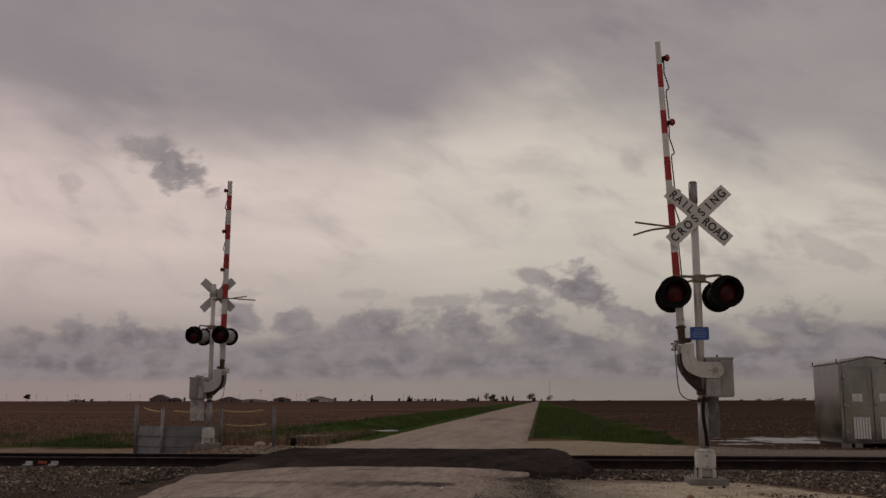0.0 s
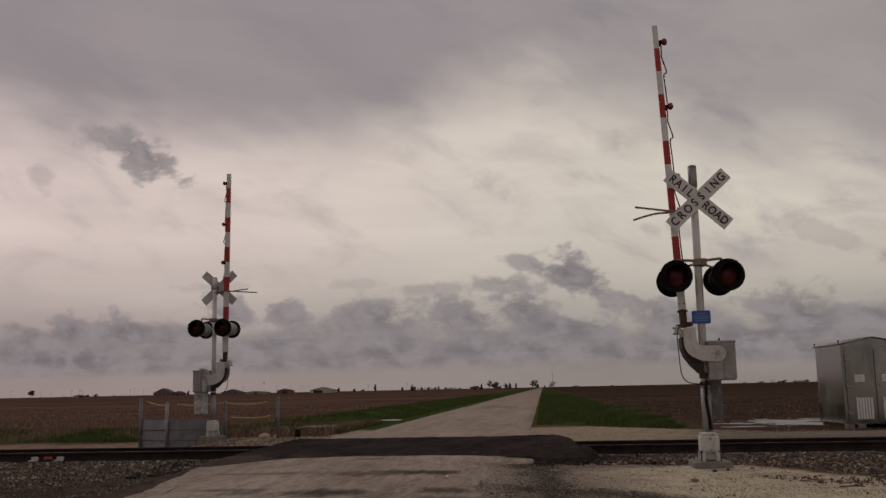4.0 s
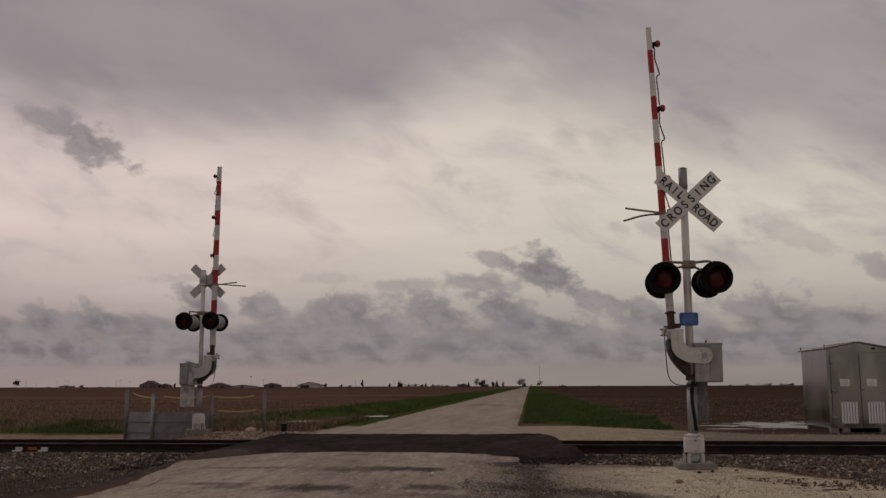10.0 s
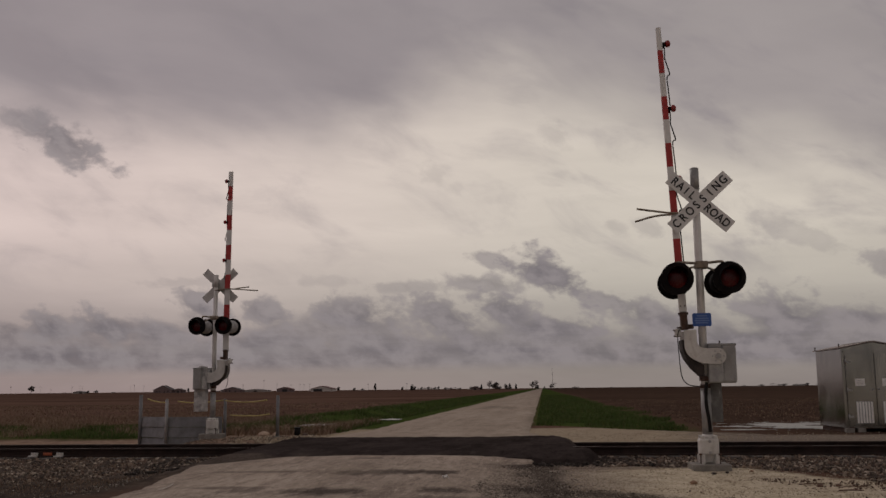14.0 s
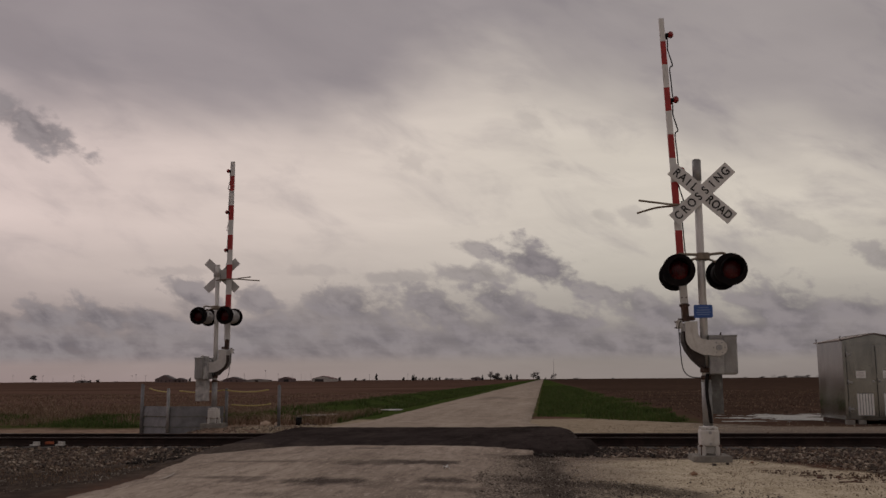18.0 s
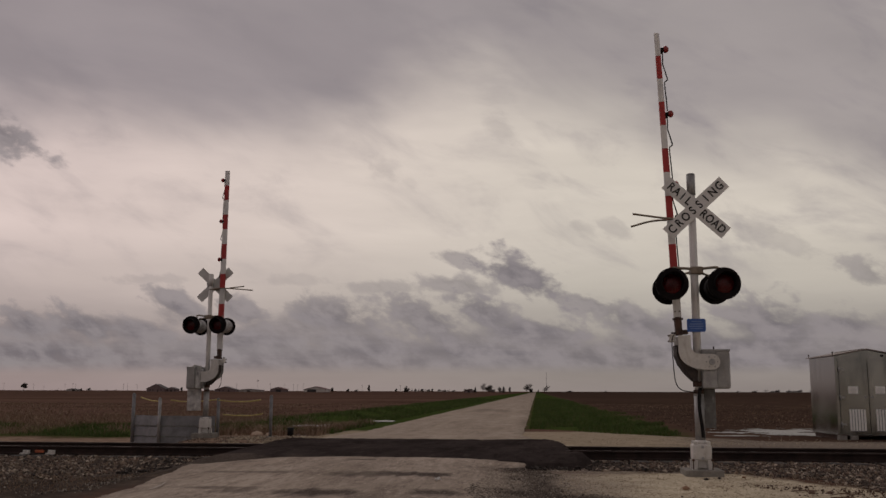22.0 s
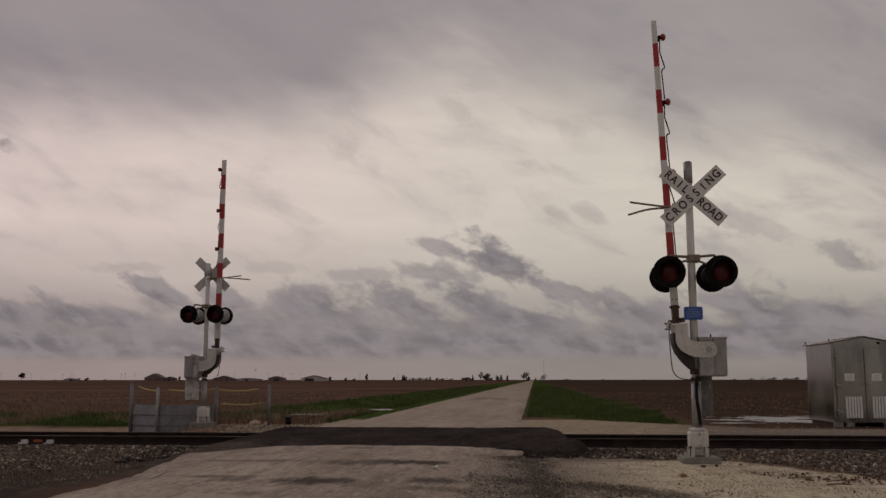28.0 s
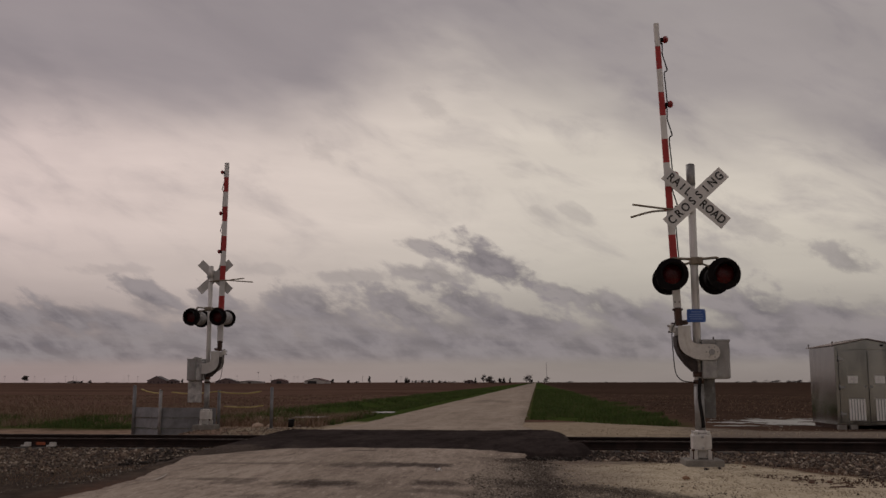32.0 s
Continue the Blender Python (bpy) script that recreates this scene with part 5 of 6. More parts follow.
    for k, (a, b) in enumerate(edges):
        bm = bmesh.new()
        wide = [broad - 0.04 * (t / length) for t in (a, b)]
        rings = [[bm.verts.new((sx * w / 2, sy * 0.022, t)) for sx, sy in ((-1, -1), (1, -1), (1, 1), (-1, 1))] for t, w in ((a, wide[0]), (b, wide[1]))]
        for i in range(4):
            bm.faces.new((rings[0][i], rings[0][(i + 1) % 4], rings[1][(i + 1) % 4], rings[1][i]))
        bm.faces.new(rings[0][::-1])
        bm.faces.new(rings[1])
        bmesh.ops.transform(bm, matrix=lean, verts=bm.verts)
        red = k % 2 == 1 and b > 0.75
        part("stripe", bm, RED_STRIPE if red else STRIPE_WHITE, arm, "red stripe" if red else "white stripe")
    for z in lamps:
        t = z - base_z
        bm = bmesh.new()
        rod(bm, (0.045, 0, t), (0.1, 0, t), 0.03, 0.04, 12)
        box(bm, (0.06, 0, t - 0.03), (0.04, 0.05, 0.08), 0.008)
        bmesh.ops.create_uvsphere(bm, u_segments=16, v_segments=10, radius=0.06, matrix=Matrix.Translation((0.13, 0, t)) @ Matrix.Diagonal((0.85, 1, 1, 1)))
        for f in bm.faces:
            f.smooth = True
            f.material_index = 1 if f.calc_center_median().x > 0.095 else 0
        bmesh.ops.transform(bm, matrix=lean, verts=bm.verts)
        part("gate_lamp", bm, [BLACK_PAINT_AND_SHADE, RED_LAMP], arm, "small red gate lamp, unlit")
    # the lamp cable, slack in loops along the arm
    tops = sorted(lamps, reverse=True)
    for a, b in zip(tops, tops[1:] + [2.75]):
        ta, tb = a - base_z - 0.06, b - base_z + 0.05
        span = ta - tb
        bm = bmesh.new()
        line = [(0.075, 0, ta), (0.07, 0, ta - 0.12), (0.065, -0.01, ta - 0.2), (0.105, -0.015, ta - 0.38), (0.12, -0.01, ta - 0.47), (0.075, 0, ta - 0.52), (0.08, 0, ta - span * 0.75), (0.085, 0, tb)]
        tube(bm, curved(line), 0.011, 6)
        bmesh.ops.transform(bm, matrix=lean, verts=bm.verts)
        part("lamp_cable", bm, BLACK_RUBBER, arm, "slack black lamp cable")
    return thing


make_signal(pose(2.53, 15.05, 0), 0.0, -0.275, 7.21, 2.2, (6.92, 5.81, 4.62), 0.055, 0.0, (0.175, 0.19), 4.78, True,
            "aluminium crossing signal with crossbuck, red lights and raised gate")
make_signal(pose(-9.29, 25.8, 0, 0, 0, 180), 0.17, -0.33, 7.66, 0.4, (7.38, 6.16, 5.04), -0.1, 0.36, (0.31, 0.4), 4.6, False,
            "crossing signal seen from behind, gate raised, beside steel wall")

# ---------------------------------------------------------------- equipment cabinet


def make_cabinet():
    x0, x1, y0, y1, low, eave, ridge = 8.26, 9.98, 27.0, 29.4, 0.12, 2.30, 2.47
    thing = holder("equipment_cabinet", (9.12, 28.2, 0), "dull aluminium double-door signal equipment cabinet on skids", "cabinet")
    off = Matrix.Translation((-9.12, -28.2, 0))
    mid = (x0 + x1) / 2

    def add(name, bm, mat, parent, label=""):
        bmesh.ops.transform(bm, matrix=off, verts=bm.verts)
        return part(name, bm, mat, parent, label)

    bm = bmesh.new()
    slab(bm, [(x0, low), (x1, low), (x1, eave), (mid, ridge), (x0, eave)], y0, y1)
    bmesh.ops.bevel(bm, geom=list(bm.edges), offset=0.008, segments=1, affect="EDGES")
    body = add("body", bm, STEEL_CABINET, thing)
    for sx in (-1, 1):
        bm = bmesh.new()
        a, b = (x0 - 0.07, eave - 0.005), (mid, ridge + 0.005)
        if sx > 0:
            a, b = (x1 + 0.07, eave - 0.005), (mid, ridge + 0.005)
        slab(bm, [a, b, (b[0], b[1] + 0.025), (a[0], a[1] + 0.025)], y0 - 0.1, y1 + 0.06)
        add("roof_panel", bm, ROOF_EDGE, thing)
    bm = bmesh.new()
    box(bm, (mid, (y0 + y1) / 2 - 0.02, ridge + 0.022), (0.22, y1 - y0 - 0.1, 0.02), 0.005)
    add("ridge_cap", bm, STEEL_CABINET, thing)
    for x, y in ((x0 - 0.02, y0 + 0.05), (x0 - 0.02, y1 - 0.05), (x1 + 0.02, y0 + 0.05)):
        bm = bmesh.new()
        rod(bm, (x, y, eave), (x, y, eave + 0.09), 0.014, sides=8)
        rod(bm, (x, y, eave + 0.09), (x, y, eave + 0.12), 0.024, sides=8)
        add("lifting_eye", bm, RUST, thing)
    for x, sign in ((x0 + 0.09, 1), (mid + 0.012, -1)):
        bm = bmesh.new()
        wide = mid - x0 - 0.105
        box(bm, (x + wide / 2, y0 - 0.018, 1.17), (wide, 0.03, 1.98), 0.01)
        door = add("door", bm, STEEL_CABINET, body, "ribbed aluminium cabinet door")
        hinge_x = x + 0.01 if sign > 0 else x + wide - 0.01
        for z in (0.42, 1.15, 1.92):
            bm = bmesh.new()
            rod(bm, (hinge_x, y0 - 0.045, z - 0.07), (hinge_x, y0 - 0.045, z + 0.07), 0.018, sides=8)
            box(bm, (hinge_x + 0.06 * sign, y0 - 0.037, z), (0.14, 0.01, 0.05), 0.003)
            add("hinge", bm, GALVANISED, body)
        lx = x + wide - 0.07 if sign > 0 else x + 0.07
        bm = bmesh.new()
        rod(bm, (lx, y0 - 0.033, 1.17), (lx, y0 - 0.075, 1.17), 0.03, 0.026, 14)
        add("handle", bm, GALVANISED, body, "round steel door handle")
        px = x + (0.36 if sign > 0 else 0.3)
        bm = bmesh.new()
        box(bm, (px, y0 - 0.036, 1.36), (0.26, 0.008, 0.2), 0.004)
        plate = add("notice_plate", bm, PLATE_WHITE, body, "white notice plate with grey lines")
        for z, w in ((1.41, 0.14), (1.37, 0.19), (1.33, 0.19), (1.29, 0.12)):
            bm = bmesh.new()
            box(bm, (px, y0 - 0.042, z), (w, 0.004, 0.007))
            add("text_bar", bm, GREY_BOX, plate)
        vx = x + (0.44 if sign > 0 else 0.37)
        bm = bmesh.new()
        box(bm, (vx, y0 - 0.035, 0.54), (0.44, 0.006, 0.6), 0.002)
        add("vent_back", bm, GREY_BOX, body)
        for k in range(6):
            bm = bmesh.new()
            box(bm, (vx - 0.19 + 0.076 * k, y0 - 0.045, 0.54), (0.05, 0.018, 0.58), 0.004)
            add("vent_slat", bm, PLATE_WHITE, body, "pale vertical vent slat")
    bm = bmesh.new()
    box(bm, (mid, y0 - 0.012, eave - 0.09), (x1 - x0 - 0.12, 0.03, 0.05), 0.006)
    add("door_header", bm, STEEL_CABINET, body)
    bm = bmesh.new()
    box(bm, (mid + 0.42, y0 - 0.01, 2.3), (0.08, 0.02, 0.05), 0.006)
    add("vent_cap", bm, BLACK_PAINT_AND_SHADE, body)
    for x in (x0 + 0.15, x1 - 0.15):
        bm = bmesh.new()
        box(bm, (x, (y0 + y1) / 2, 0.06), (0.14, y1 - y0 + 0.1, 0.17), 0.01)
        add("skid", bm, RUST, thing, "dark steel skid")
    for x in (x0 + 0.1, x0 + 0.4, x1 - 0.3):
        bm = bmesh.new()
        box(bm, (x, y0 + 0.02, 0.03), (0.2, 0.24, 0.18), 0.012)
        add("support_block", bm, CONCRETE, thing, "grey concrete support block")


make_cabinet()

# ---------------------------------------------------------------- retaining wall, posts and ropes


def make_wall():
    thing = holder("retaining_wall", (-10.4, 26.45, -0.35), "low grey steel plate retaining wall behind the far signal", "retaining wall")
    for x0, x1, y0, y1 in ((-11.85, -10.9, 27.0, 26.42), (-10.88, -9.25, 26.42, 26.5)):
        for k in range(3):
            a, b = Vector((x0, y0, 0)), Vector((x1, y1, 0))
            z = -0.32 + 0.3 * k
            proud = 0.06 if x0 < -11 else 0.02
            outline = [(-0.005, z), (-proud, z + 0.006), (-proud, z + 0.03), (-proud * 0.5, z + 0.2), (-0.008, z + 0.285), (-0.004, z + 0.29)]
            bm = bmesh.new()
            side = (b - a).normalized().cross(Vector((0, 0, 1)))
            rows = []
            for p in (a, b):
                rows.append([[bm.verts.new(p + side * -(d + back) + Vector((0, 0, h))) for d, h in outline] for back in (0.0, -0.012)])
            for k2 in range(len(outline) - 1):
                bm.faces.new((rows[0][0][k2], rows[1][0][k2], rows[1][0][k2 + 1], rows[0][0][k2 + 1]))
                bm.faces.new((rows[0][1][k2], rows[0][1][k2 + 1], rows[1][1][k2 + 1], rows[1][1][k2]))
            for j in (0, 1):
                for k2 in range(len(outline) - 1):
                    bm.faces.new((rows[j][0][k2], rows[j][0][k2 + 1], rows[j][1][k2 + 1], rows[j][1][k2]))
            for k2 in (0, -1):
                bm.faces.new((rows[0][0][k2], rows[0][1][k2], rows[1][1][k2], rows[1][0][k2]))
            bmesh.ops.recalc_face_normals(bm, faces=bm.faces)
            bmesh.ops.transform(bm, matrix=Matrix.Translation((10.4, -26.45, 0.35)), verts=bm.verts)
            part("steel_panel", bm, WALL_STEEL, thing)


def make_post(x, y, low, top, radius, label, mat=None):
    thing = holder("fence_post", (x, y, low), label, "post", "steel posts round the far signal")
    bm = bmesh.new()
    rod(bm, (0, 0, 0), (0, 0, top - low), radius, radius, 16)
    rod(bm, (0, 0, top - low), (0, 0, top - low + 0.03), radius * 1.12, radius * 0.6, 16)
    part("pipe", bm, mat or WALL_STEEL, thing)
    bm = bmesh.new()
    rod(bm, (0, 0, -0.1), (0, 0, 0.03), radius * 2.6, radius * 2.2, 14)
    part("footing", bm, CONCRETE, thing)
    return thing


def make_rope(points, label):
    bm = bmesh.new()
    tube(bm, curved(points, 5), 0.015, 8)
    ob = part("yellow_rope", bm, YELLOW)
    tagged(ob, label, "rope", "yellow ropes between the posts")


make_wall()
make_post(-11.92, 26.95, -0.3, 1.19, 0.05, "grey steel pipe post at the end of the retaining wall")
make_post(-10.86, 26.33, -0.3, 1.06, 0.045, "pale steel pipe post in front of the retaining wall", GALVANISED)
make_post(-9.12, 26.35, -0.05, 1.05, 0.045, "grey steel pipe post beside the far signal")
make_post(-7.45, 25.95, 0.0, 1.14, 0.045, "tall grey steel pipe post by the road ditch")
YELLOW_SPANS = [[(-11.6, 26.7, 1.1), (-11.36, 26.55, 1.04), (-11.1, 26.42, 1.0), (-10.9, 26.34, 0.99)], [(-10.52, 26.3, 1.02), (-10.1, 26.3, 0.98), (-9.55, 26.32, 1.0), (-9.16, 26.35, 1.04)],
                [(-9.1, 26.3, 1.03), (-8.7, 26.2, 0.99), (-8.2, 26.1, 0.99), (-7.78, 26.0, 1.04)], [(-8.95, 26.3, 0.62), (-8.6, 26.2, 0.6), (-8.1, 26.1, 0.6), (-7.7, 26.0, 0.65)]]
for span in YELLOW_SPANS:
    make_rope(span, "sagging yellow rope strung between steel posts")


def make_debris():
    bm = bmesh.new()
    rod(bm, (0, 0, 0), (0, 0, 0.24), 0.09, 0.085, 18)
    rod(bm, (0, 0, 0.22), (0, 0, 0.25), 0.095, 0.095, 18)
    ob = part("black_bucket", bm, BLACK_RUBBER)
    ob.matrix_world = pose(-7.05, 26.6, 0.0, 3, 2, 0)
    tagged(ob, "black plastic bucket standing at the ditch", "bucket")
    for x, y, size, seed in ((-7.95, 26.3, 0.17, 1), (-7.7, 26.6, 0.1, 2), (-13.2, 23.7, 0.12, 3), (-6.75, 26.4, 0.09, 4), (-6.5, 26.2, 0.07, 5)):
        bm = bmesh.new()
        bmesh.ops.create_icosphere(bm, subdivisions=2, radius=size)
        for v in bm.verts:
            v.co *= 1 + 0.35 * noise.noise(v.co * 6 + Vector((seed, 0, 0)))
            v.co.z *= 0.6
        rock = part("rock", bm, BEIGE_STONE if seed in (1, 2, 3) else RUST)
        rock.location = (x, y, ground_height(x, y) + size * 0.35)
        tagged(rock, "pale beige limestone rock on the ground" if seed in (1, 2, 3) else "dark rock in the ditch", "rock")


make_debris()


def make_scrap(x, y):
    """A crumpled scrap of white paper lying on the road."""
    bm = bmesh.new()
    bmesh.ops.create_grid(bm, x_segments=6, y_segments=6, size=0.045)
    for v in bm.verts:
        v.co.z = 0.03 + 0.05 * noise.noise(v.co * 28)
    bmesh.ops.solidify(bm, geom=bm.faces[:], thickness=0.002)
    ob = part("paper_scrap", bm, SIGN_WHITE)
    ob.location = (x, y, 0.035)
    tagged(ob, "crumpled white paper scrap lying on the road", "litter")


make_scrap(-1.41, 13.48)

# ---------------------------------------------------------------- the far horizon


def make_tree(place, height, spread, kind, label, low=0.12):
    thing = holder("tree", place, label, "tree", "trees on the horizon")
    rng = random.Random(int(place[0] * 7) % 1000)
    bm = bmesh.new()
    rod(bm, (0, 0, -0.2), (0, 0, height * (low + 0.3)), height * 0.03, height * 0.018, 8)
    middle, tall = height * (low + 1.0) / 2, height * (1.0 - low) / 2
    lumps = []
    for k in range(14):
        a, r = k * 2.4 + rng.uniform(-0.3, 0.3), rng.uniform(0.2, 0.64)
        z = -0.6 + 1.24 * ((k * 5) % 14 + rng.random()) / 14
        reach = math.sqrt(1 - z * z)
        lumps.append(Vector((math.cos(a) * r * reach * spread / 2, math.sin(a) * r * reach * spread / 2, middle + z * tall)))
        rod(bm, (0, 0, height * rng.uniform(low * 0.7, low + 0.2)), lumps[-1], height * 0.012, height * 0.004, 5)
    part("trunk", bm, BARK, thing)
    mat = {"round": HAZED_LEAVES, "conifer": CONIFER, "bare": HAZED_TWIGS}[kind]
    verts, faces = [], []
    for k in range({"round": 1300, "conifer": 900, "bare": 800}[kind]):
        if kind == "conifer":
            t = rng.random() ** 1.2
            r = spread * 0.5 * (1 - t) ** 0.8 * rng.uniform(0.3, 1.1)
            a = rng.uniform(0, math.tau)
            c = Vector((r * math.cos(a), r * math.sin(a), height * (0.05 + 0.93 * t)))
        else:
            way = Vector((rng.gauss(0, 1), rng.gauss(0, 1), rng.gauss(0, 1))).normalized() * rng.random() ** 0.4
            c = rng.choice(lumps) + Vector((way.x * spread * 0.22, way.y * spread * 0.22, way.z * tall * 0.45))
        size = height * {"round": 0.05, "conifer": 0.045, "bare": 0.05}[kind] * rng.uniform(0.6, 1.3)
        b = len(verts)
        if kind == "bare":
            out = (c - Vector((0, 0, height * 0.25))).normalized() + Vector((rng.gauss(0, 0.5), rng.gauss(0, 0.5), rng.gauss(0, 0.4)))
            side = Vector((rng.gauss(0, 1), rng.gauss(0, 1), rng.gauss(0, 1))).normalized() * size * 0.16
            verts += [c - side, c + side, c + out * size * 2.0]
            faces.append((b, b + 1, b + 2))
            continue
        for j in range(4):
            verts.append(c + Vector((rng.gauss(0, 1), rng.gauss(0, 1), rng.gauss(0, 1))).normalized() * size)
        faces += [(b, b + 1, b + 2), (b, b + 2, b + 3), (b, b + 3, b + 1)]
    sheet("crown", verts, faces, mat, thing)
    return thing


def make_building(place, width, depth, wall, roof, wall_mat, roof_mat, name, label, category, doors=(), windows=(), turn=0.0):
    """A gabled building, its ridge across the view unless turned."""
    thing = holder(name, pose(*place, 0, 0, turn), label, category)
    bm = bmesh.new()
    slab(bm, [(-width / 2, -0.2), (width / 2, -0.2), (width / 2, wall), (0, roof - 0.15), (-width / 2, wall)], -depth / 2, depth / 2)
    body = part("wall", bm, wall_mat, thing)
    for s in (-1, 1):
        bm = bmesh.new()
        slab(bm, [(s * (width / 2 + 0.5), wall - 0.25), (0, roof - 0.1), (0, roof + 0.1), (s * (width / 2 + 0.5), wall - 0.02)], -depth / 2 - 0.5, depth / 2 + 0.5)
        part("roof", bm, roof_mat, thing)
    # solid dark slabs on the closed wall stand in for shaded interiors
    for x, w, h in doors:
        bm = bmesh.new()
        box(bm, (x, -depth / 2 - 0.04, h / 2), (w, 0.1, h))
        part("door", bm, OPENING_SHADE, thing, "dark panel coloured as the shade inside a doorway")
    for x, z in windows:
        bm = bmesh.new()
        box(bm, (x, -depth / 2 - 0.04, z), (1.3, 0.1, 1.4))
        part("window", bm, OPENING_SHADE, thing)
    return thing


def make_pole(place, height, kind):
    label = {"pole": "haze-pale utility pole with crossarms on the horizon", "turbine": "small wind pump on a thin tower on the horizon",
             "mast": "thin lattice radio mast on the horizon"}[kind]
    thing = holder({"pole": "utility_pole", "turbine": "wind_pump", "mast": "radio_mast"}[kind], place, label, "pole" if kind == "pole" else "tower", "poles and towers on the horizon")
    bm = bmesh.new()
    thick = 0.17 if kind == "pole" else height * 0.009
    rod(bm, (0, 0, -0.3), (0, 0, height), thick, thick * 0.6, 8)
    part("shaft", bm, POLE_GREY, thing)
    if kind == "pole":
        for z in (0.96, 0.86):
            bm = bmesh.new()
            box(bm, (0, 0, height * z), (2.6, 0.2, 0.25))
            part("crossarm", bm, POLE_GREY, thing)
    if kind == "turbine":
        for k in range(3):
            a = radians(90 + 120 * k + place[0] % 100)
            bm = bmesh.new()
            rod(bm, (0, -0.6, height), (math.cos(a) * height * 0.1, -0.6, height + math.sin(a) * height * 0.1), 0.4, 0.2, 6)
            part("rotor_blade", bm, POLE_GREY, thing)


def far(tangent, distance, z=0.0):
    return (tangent * distance, distance, z)


make_tree(far(-0.5712, 1000), 8.8, 8.0, "round", "lone round tree on the open horizon", 0.36)
for tangent, distance, height, spread, kind in (
        (-0.5042, 1300, 3.6, 5.5, "round"), (-0.4951, 1300, 4.2, 8, "round"), (-0.5319, 1300, 2.6, 9, "bare"), (-0.465, 1300, 2.4, 12, "bare"), (-0.474, 1300, 2.0, 10, "round"), (-0.3886, 960, 4.6, 2.6, "round"),
        (-0.2202, 1000, 4.4, 4.0, "round"), (-0.2028, 1000, 3.2, 5, "round"), (-0.1935, 1000, 2.4, 6, "round"), (-0.1799, 1000, 7.2, 3.6, "round"), (-0.1503, 1050, 3.8, 3.2, "round"),
        (-0.1405, 1050, 6.2, 2.6, "conifer"), (-0.1388, 1050, 6.6, 2.8, "conifer"), (-0.1368, 1050, 4.4, 3, "round"), (-0.1331, 1150, 3.2, 4, "bare"), (-0.1295, 1150, 3.6, 4, "round"), (-0.1258, 1150, 3.2, 5, "bare"), (-0.1221, 1150, 3.8, 5, "round"),
        (-0.1185, 1150, 3.2, 5, "bare"), (-0.1148, 1150, 3.4, 5, "round"), (-0.1111, 1150, 4.2, 3.5, "round"), (-0.1038, 1150, 3.2, 6, "round"), (-0.1005, 1150, 2.6, 6, "bare"), (-0.0977, 1150, 2.8, 6, "round"), (-0.0935, 1150, 3.0, 5, "bare"), (-0.0885, 1150, 2.4, 7, "round"),
        (-0.065, 900, 5.2, 2.8, "conifer"), (-0.0704, 900, 3.4, 6, "round"), (-0.0765, 920, 3.2, 5, "bare"), (-0.0565, 900, 8.0, 6.0, "bare"), (-0.0505, 880, 6.6, 9.4, "round"), (-0.0455, 900, 3.0, 4, "round"), (-0.0396, 900, 5.0, 4.0, "bare"), (-0.0384, 900, 4.2, 3.0, "round"), (-0.0348, 900, 5.6, 4.2, "conifer"),
        (-0.0282, 900, 5.2, 2.2, "round"), (-0.0105, 760, 6.4, 5.6, "bare"), (-0.0078, 760, 6.6, 6.4, "bare"), (-0.0055, 760, 3.4, 3.0, "round"), (0.0017, 800, 2.4, 1.6, "round"), (0.0106, 900, 6.0, 6.4, "bare"), (0.0085, 900, 4.2, 4.0, "bare"), (0.0344, 950, 2.2, 8.0, "round"), (0.0722, 1100, 1.8, 4.5, "round"),
        (0.2076, 1600, 2.4, 10, "round"), (0.2248, 1600, 3.4, 12, "round"), (0.2362, 1500, 4.6, 11, "bare"), (0.2475, 1500, 4.2, 12, "round"), (0.2589, 1500, 3.6, 12, "round"), (0.2702, 1500, 4.4, 12, "round"), (0.281, 1500, 4.2, 11, "bare"), (0.2425, 1500, 3.0, 12, "round"), (0.2645, 1500, 3.2, 12, "round"), (0.288, 1500, 3.6, 10, "round")):
    make_tree(far(tangent, distance), height * 1.08, spread, kind, {"round": "dark leafy tree on the horizon", "conifer": "dark pointed conifer on the horizon", "bare": "thin bare tree on the horizon"}[kind], 0.05 if kind == "round" else 0.2)

make_building(far(-0.4155, 960), 20, 12, 3.2, 7.8, SIDING_BROWN, ROOF_DARK, "farmhouse", "brown farmhouse with a dark gabled roof on the horizon", "house", [(2, 1.2, 2.2)], [(-6, 1.6), (-3, 1.6), (6, 1.6)])
make_building(far(-0.3985, 962), 11, 9, 2.6, 4.6, SIDING_BROWN, ROOF_DARK, "farmhouse_wing", "low brown outbuilding with a dark roof beside a farmhouse", "house", [(0, 2.4, 2.2)], [(-4, 1.5), (4, 1.5)])
make_building(far(-0.3374, 950), 22, 11, 2.2, 5.4, SIDING_BROWN, ROOF_DARK, "house", "low house with a broad dark roof on the horizon", "house", [(4, 1.2, 2.1)], [(-6, 1.4), (-2, 1.4)])
make_building(far(-0.3107, 1100), 30, 14, 2.0, 3.4, SIDING, POLE_GREY, "long_shed", "long pale metal shed on the horizon", "shed", [(0, 4, 1.8)])
make_building(far(-0.2785, 900), 14.5, 12, 2.8, 4.7, SIDING_BROWN, ROOF_RED, "barn", "brown barn with a dull red roof and a dark door", "barn", [(0.6, 4.8, 2.5)])
make_building(far(-0.2365, 920), 22, 20, 2.7, 5.4, SIDING_WHITE, ROOF_RED, "barn", "white barn with a red-edged roof and a dark open door", "barn", [(-3.4, 9.0, 2.6)])
make_building(far(-0.0716, 900), 9, 8, 2.0, 3.4, SIDING_BROWN, ROOF_DARK, "shed", "low dark shed among trees on the horizon", "shed", [(0, 2, 1.8)])
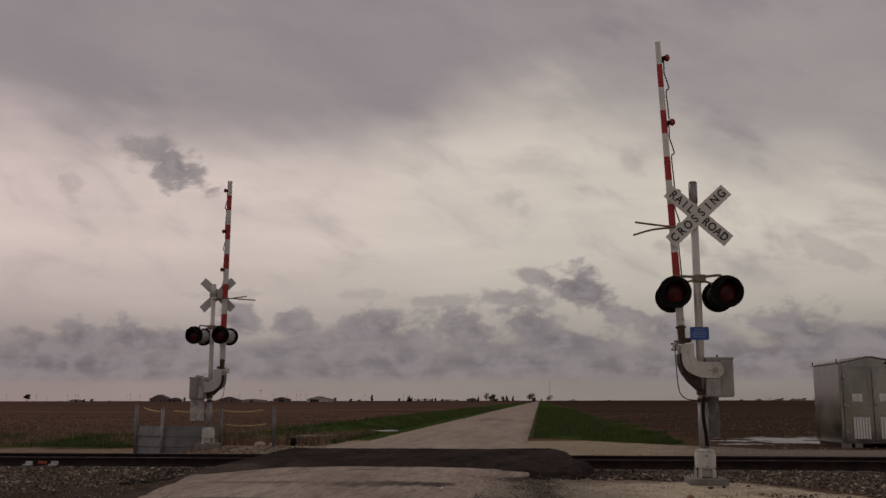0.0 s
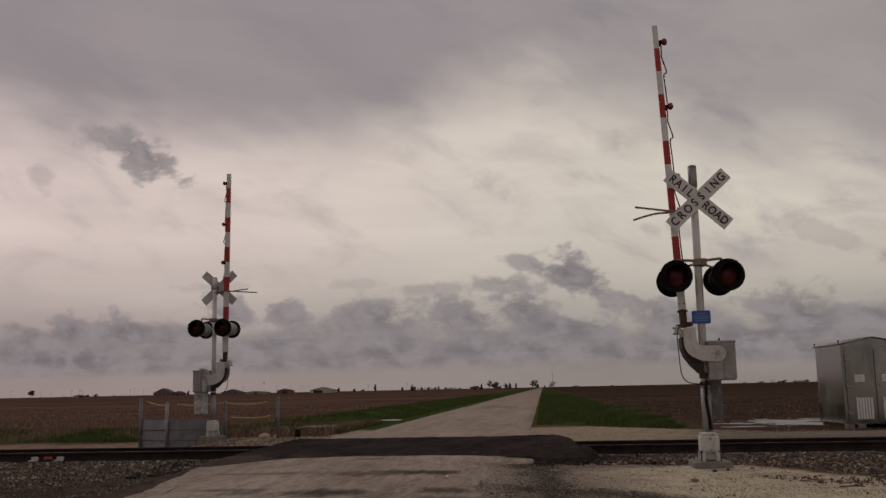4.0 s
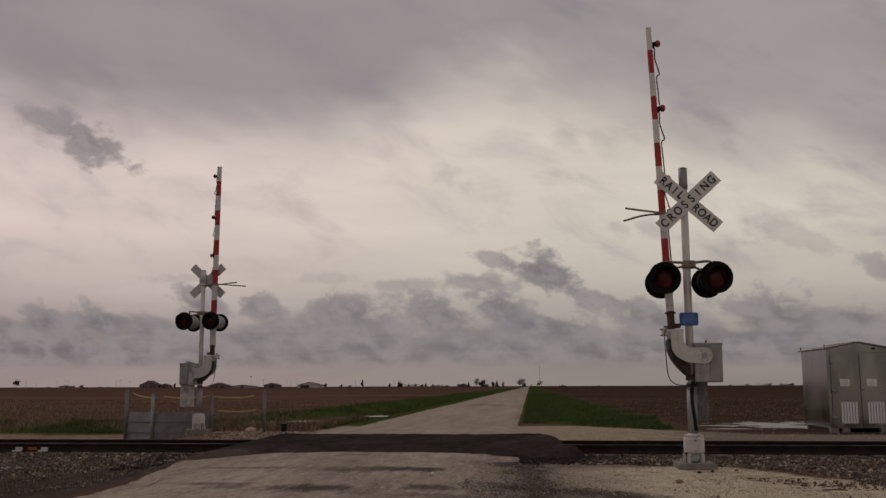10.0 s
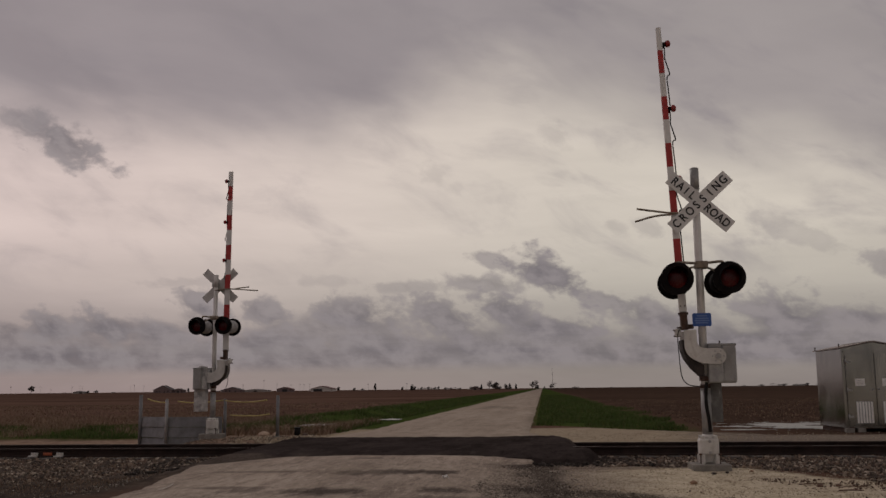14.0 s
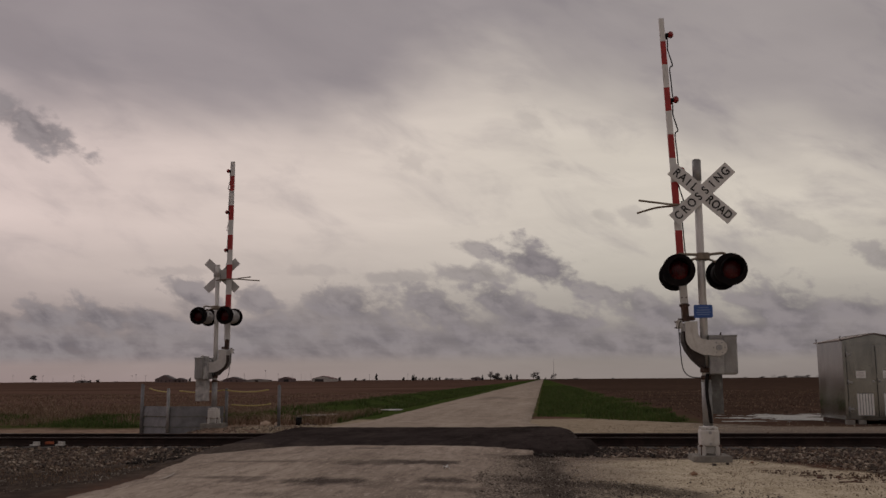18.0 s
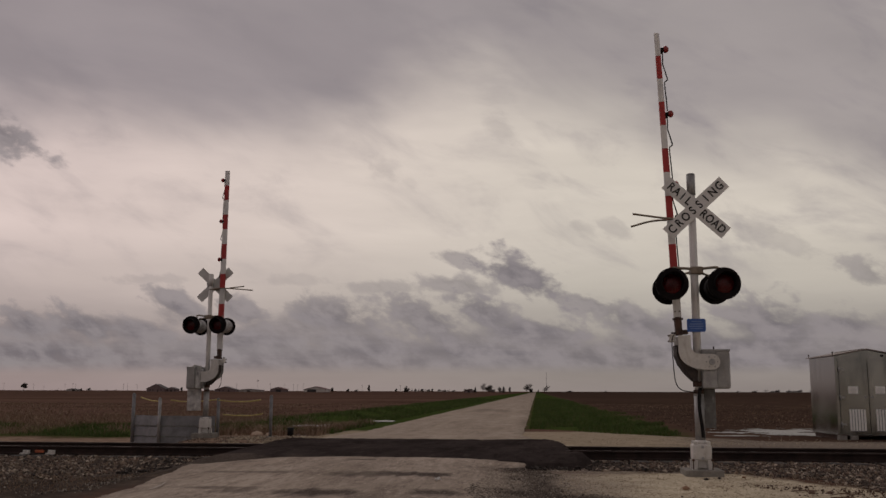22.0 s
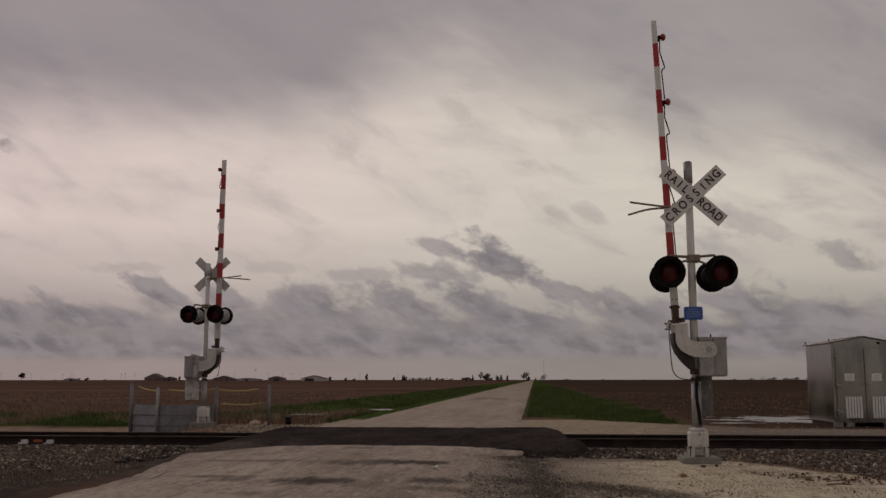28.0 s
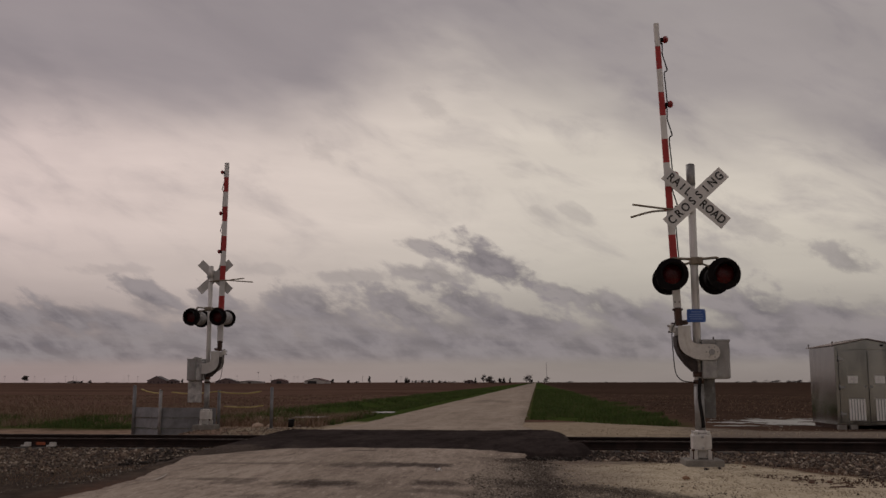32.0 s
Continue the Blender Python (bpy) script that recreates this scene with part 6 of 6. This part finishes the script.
make_building(far(-0.5128, 1300), 16, 12, 2.2, 3.6, SIDING, POLE_GREY, "long_shed", "pale metal farm shed far off on the horizon", "shed", [(3, 5, 2.0)])
for tangent, distance, height, kind in (
        (-0.5952, 1500, 13, "pole"), (-0.5599, 1500, 12, "pole"), (-0.5478, 1700, 9, "pole"), (-0.5233, 1400, 11, "pole"), (-0.5141, 1400, 12, "pole"), (-0.5108, 1400, 11, "pole"), (-0.4552, 1400, 11, "pole"), (-0.4506, 1200, 11, "pole"),
        (-0.4396, 1300, 10, "pole"), (-0.3266, 1300, 11, "pole"), (-0.3027, 1100, 13, "turbine"), (-0.2886, 1500, 13, "pole"), (-0.2728, 1500, 12, "pole"), (-0.2628, 1500, 12, "pole"), (-0.2584, 1500, 11, "pole"), (-0.2521, 1500, 12, "pole"),
        (-0.1873, 1500, 11, "pole"), (-0.1454, 1500, 11, "pole"), (0.0106, 1600, 34, "mast")):
    make_pole(far(tangent, distance), height, kind)

# ---------------------------------------------------------------- the moving cloud layer


def make_clouds(name, mat, height, label):
    """A broad level sheet of cloud, drifting with the wind."""
    verts, faces = [(0, 0, 0)], []
    rings, sides = [150, 400, 800, 1400, 2200, 3200, 4200, 4850], 72
    for r in rings:
        verts += [(r * math.cos(k * math.tau / sides), r * math.sin(k * math.tau / sides), 0) for k in range(sides)]
    for k in range(sides):
        faces.append((0, 1 + k, 1 + (k + 1) % sides))
    for j in range(len(rings) - 1):
        for k in range(sides):
            a, b = 1 + j * sides + k, 1 + j * sides + (k + 1) % sides
            faces.append((a, a + sides, b + sides, b))
    ob = sheet(name, verts, faces, mat)
    ob.location = (0, 0, 1.3 + height)
    return tagged(ob, label, "clouds", kind="structure")


low_clouds = make_clouds("low_clouds", LOW_CLOUD, CLOUD_HEIGHT, "ragged grey scud drifting low over the horizon")
high_clouds = make_clouds("high_clouds", TOP_CLOUD, HIGH_CLOUD, "smooth grey cloud bank high overhead with slanting wisps")


def motions():
    walk(low_clouds, [(t, pose(WIND[0] * t, WIND[1] * t, 1.3 + CLOUD_HEIGHT)) for t in (0, 8, 16, 24, 32)])
    walk(high_clouds, [(t, pose(HIGH_WIND[0] * t, HIGH_WIND[1] * t, 1.3 + HIGH_CLOUD)) for t in (0, 8, 16, 24, 32)])


motions()
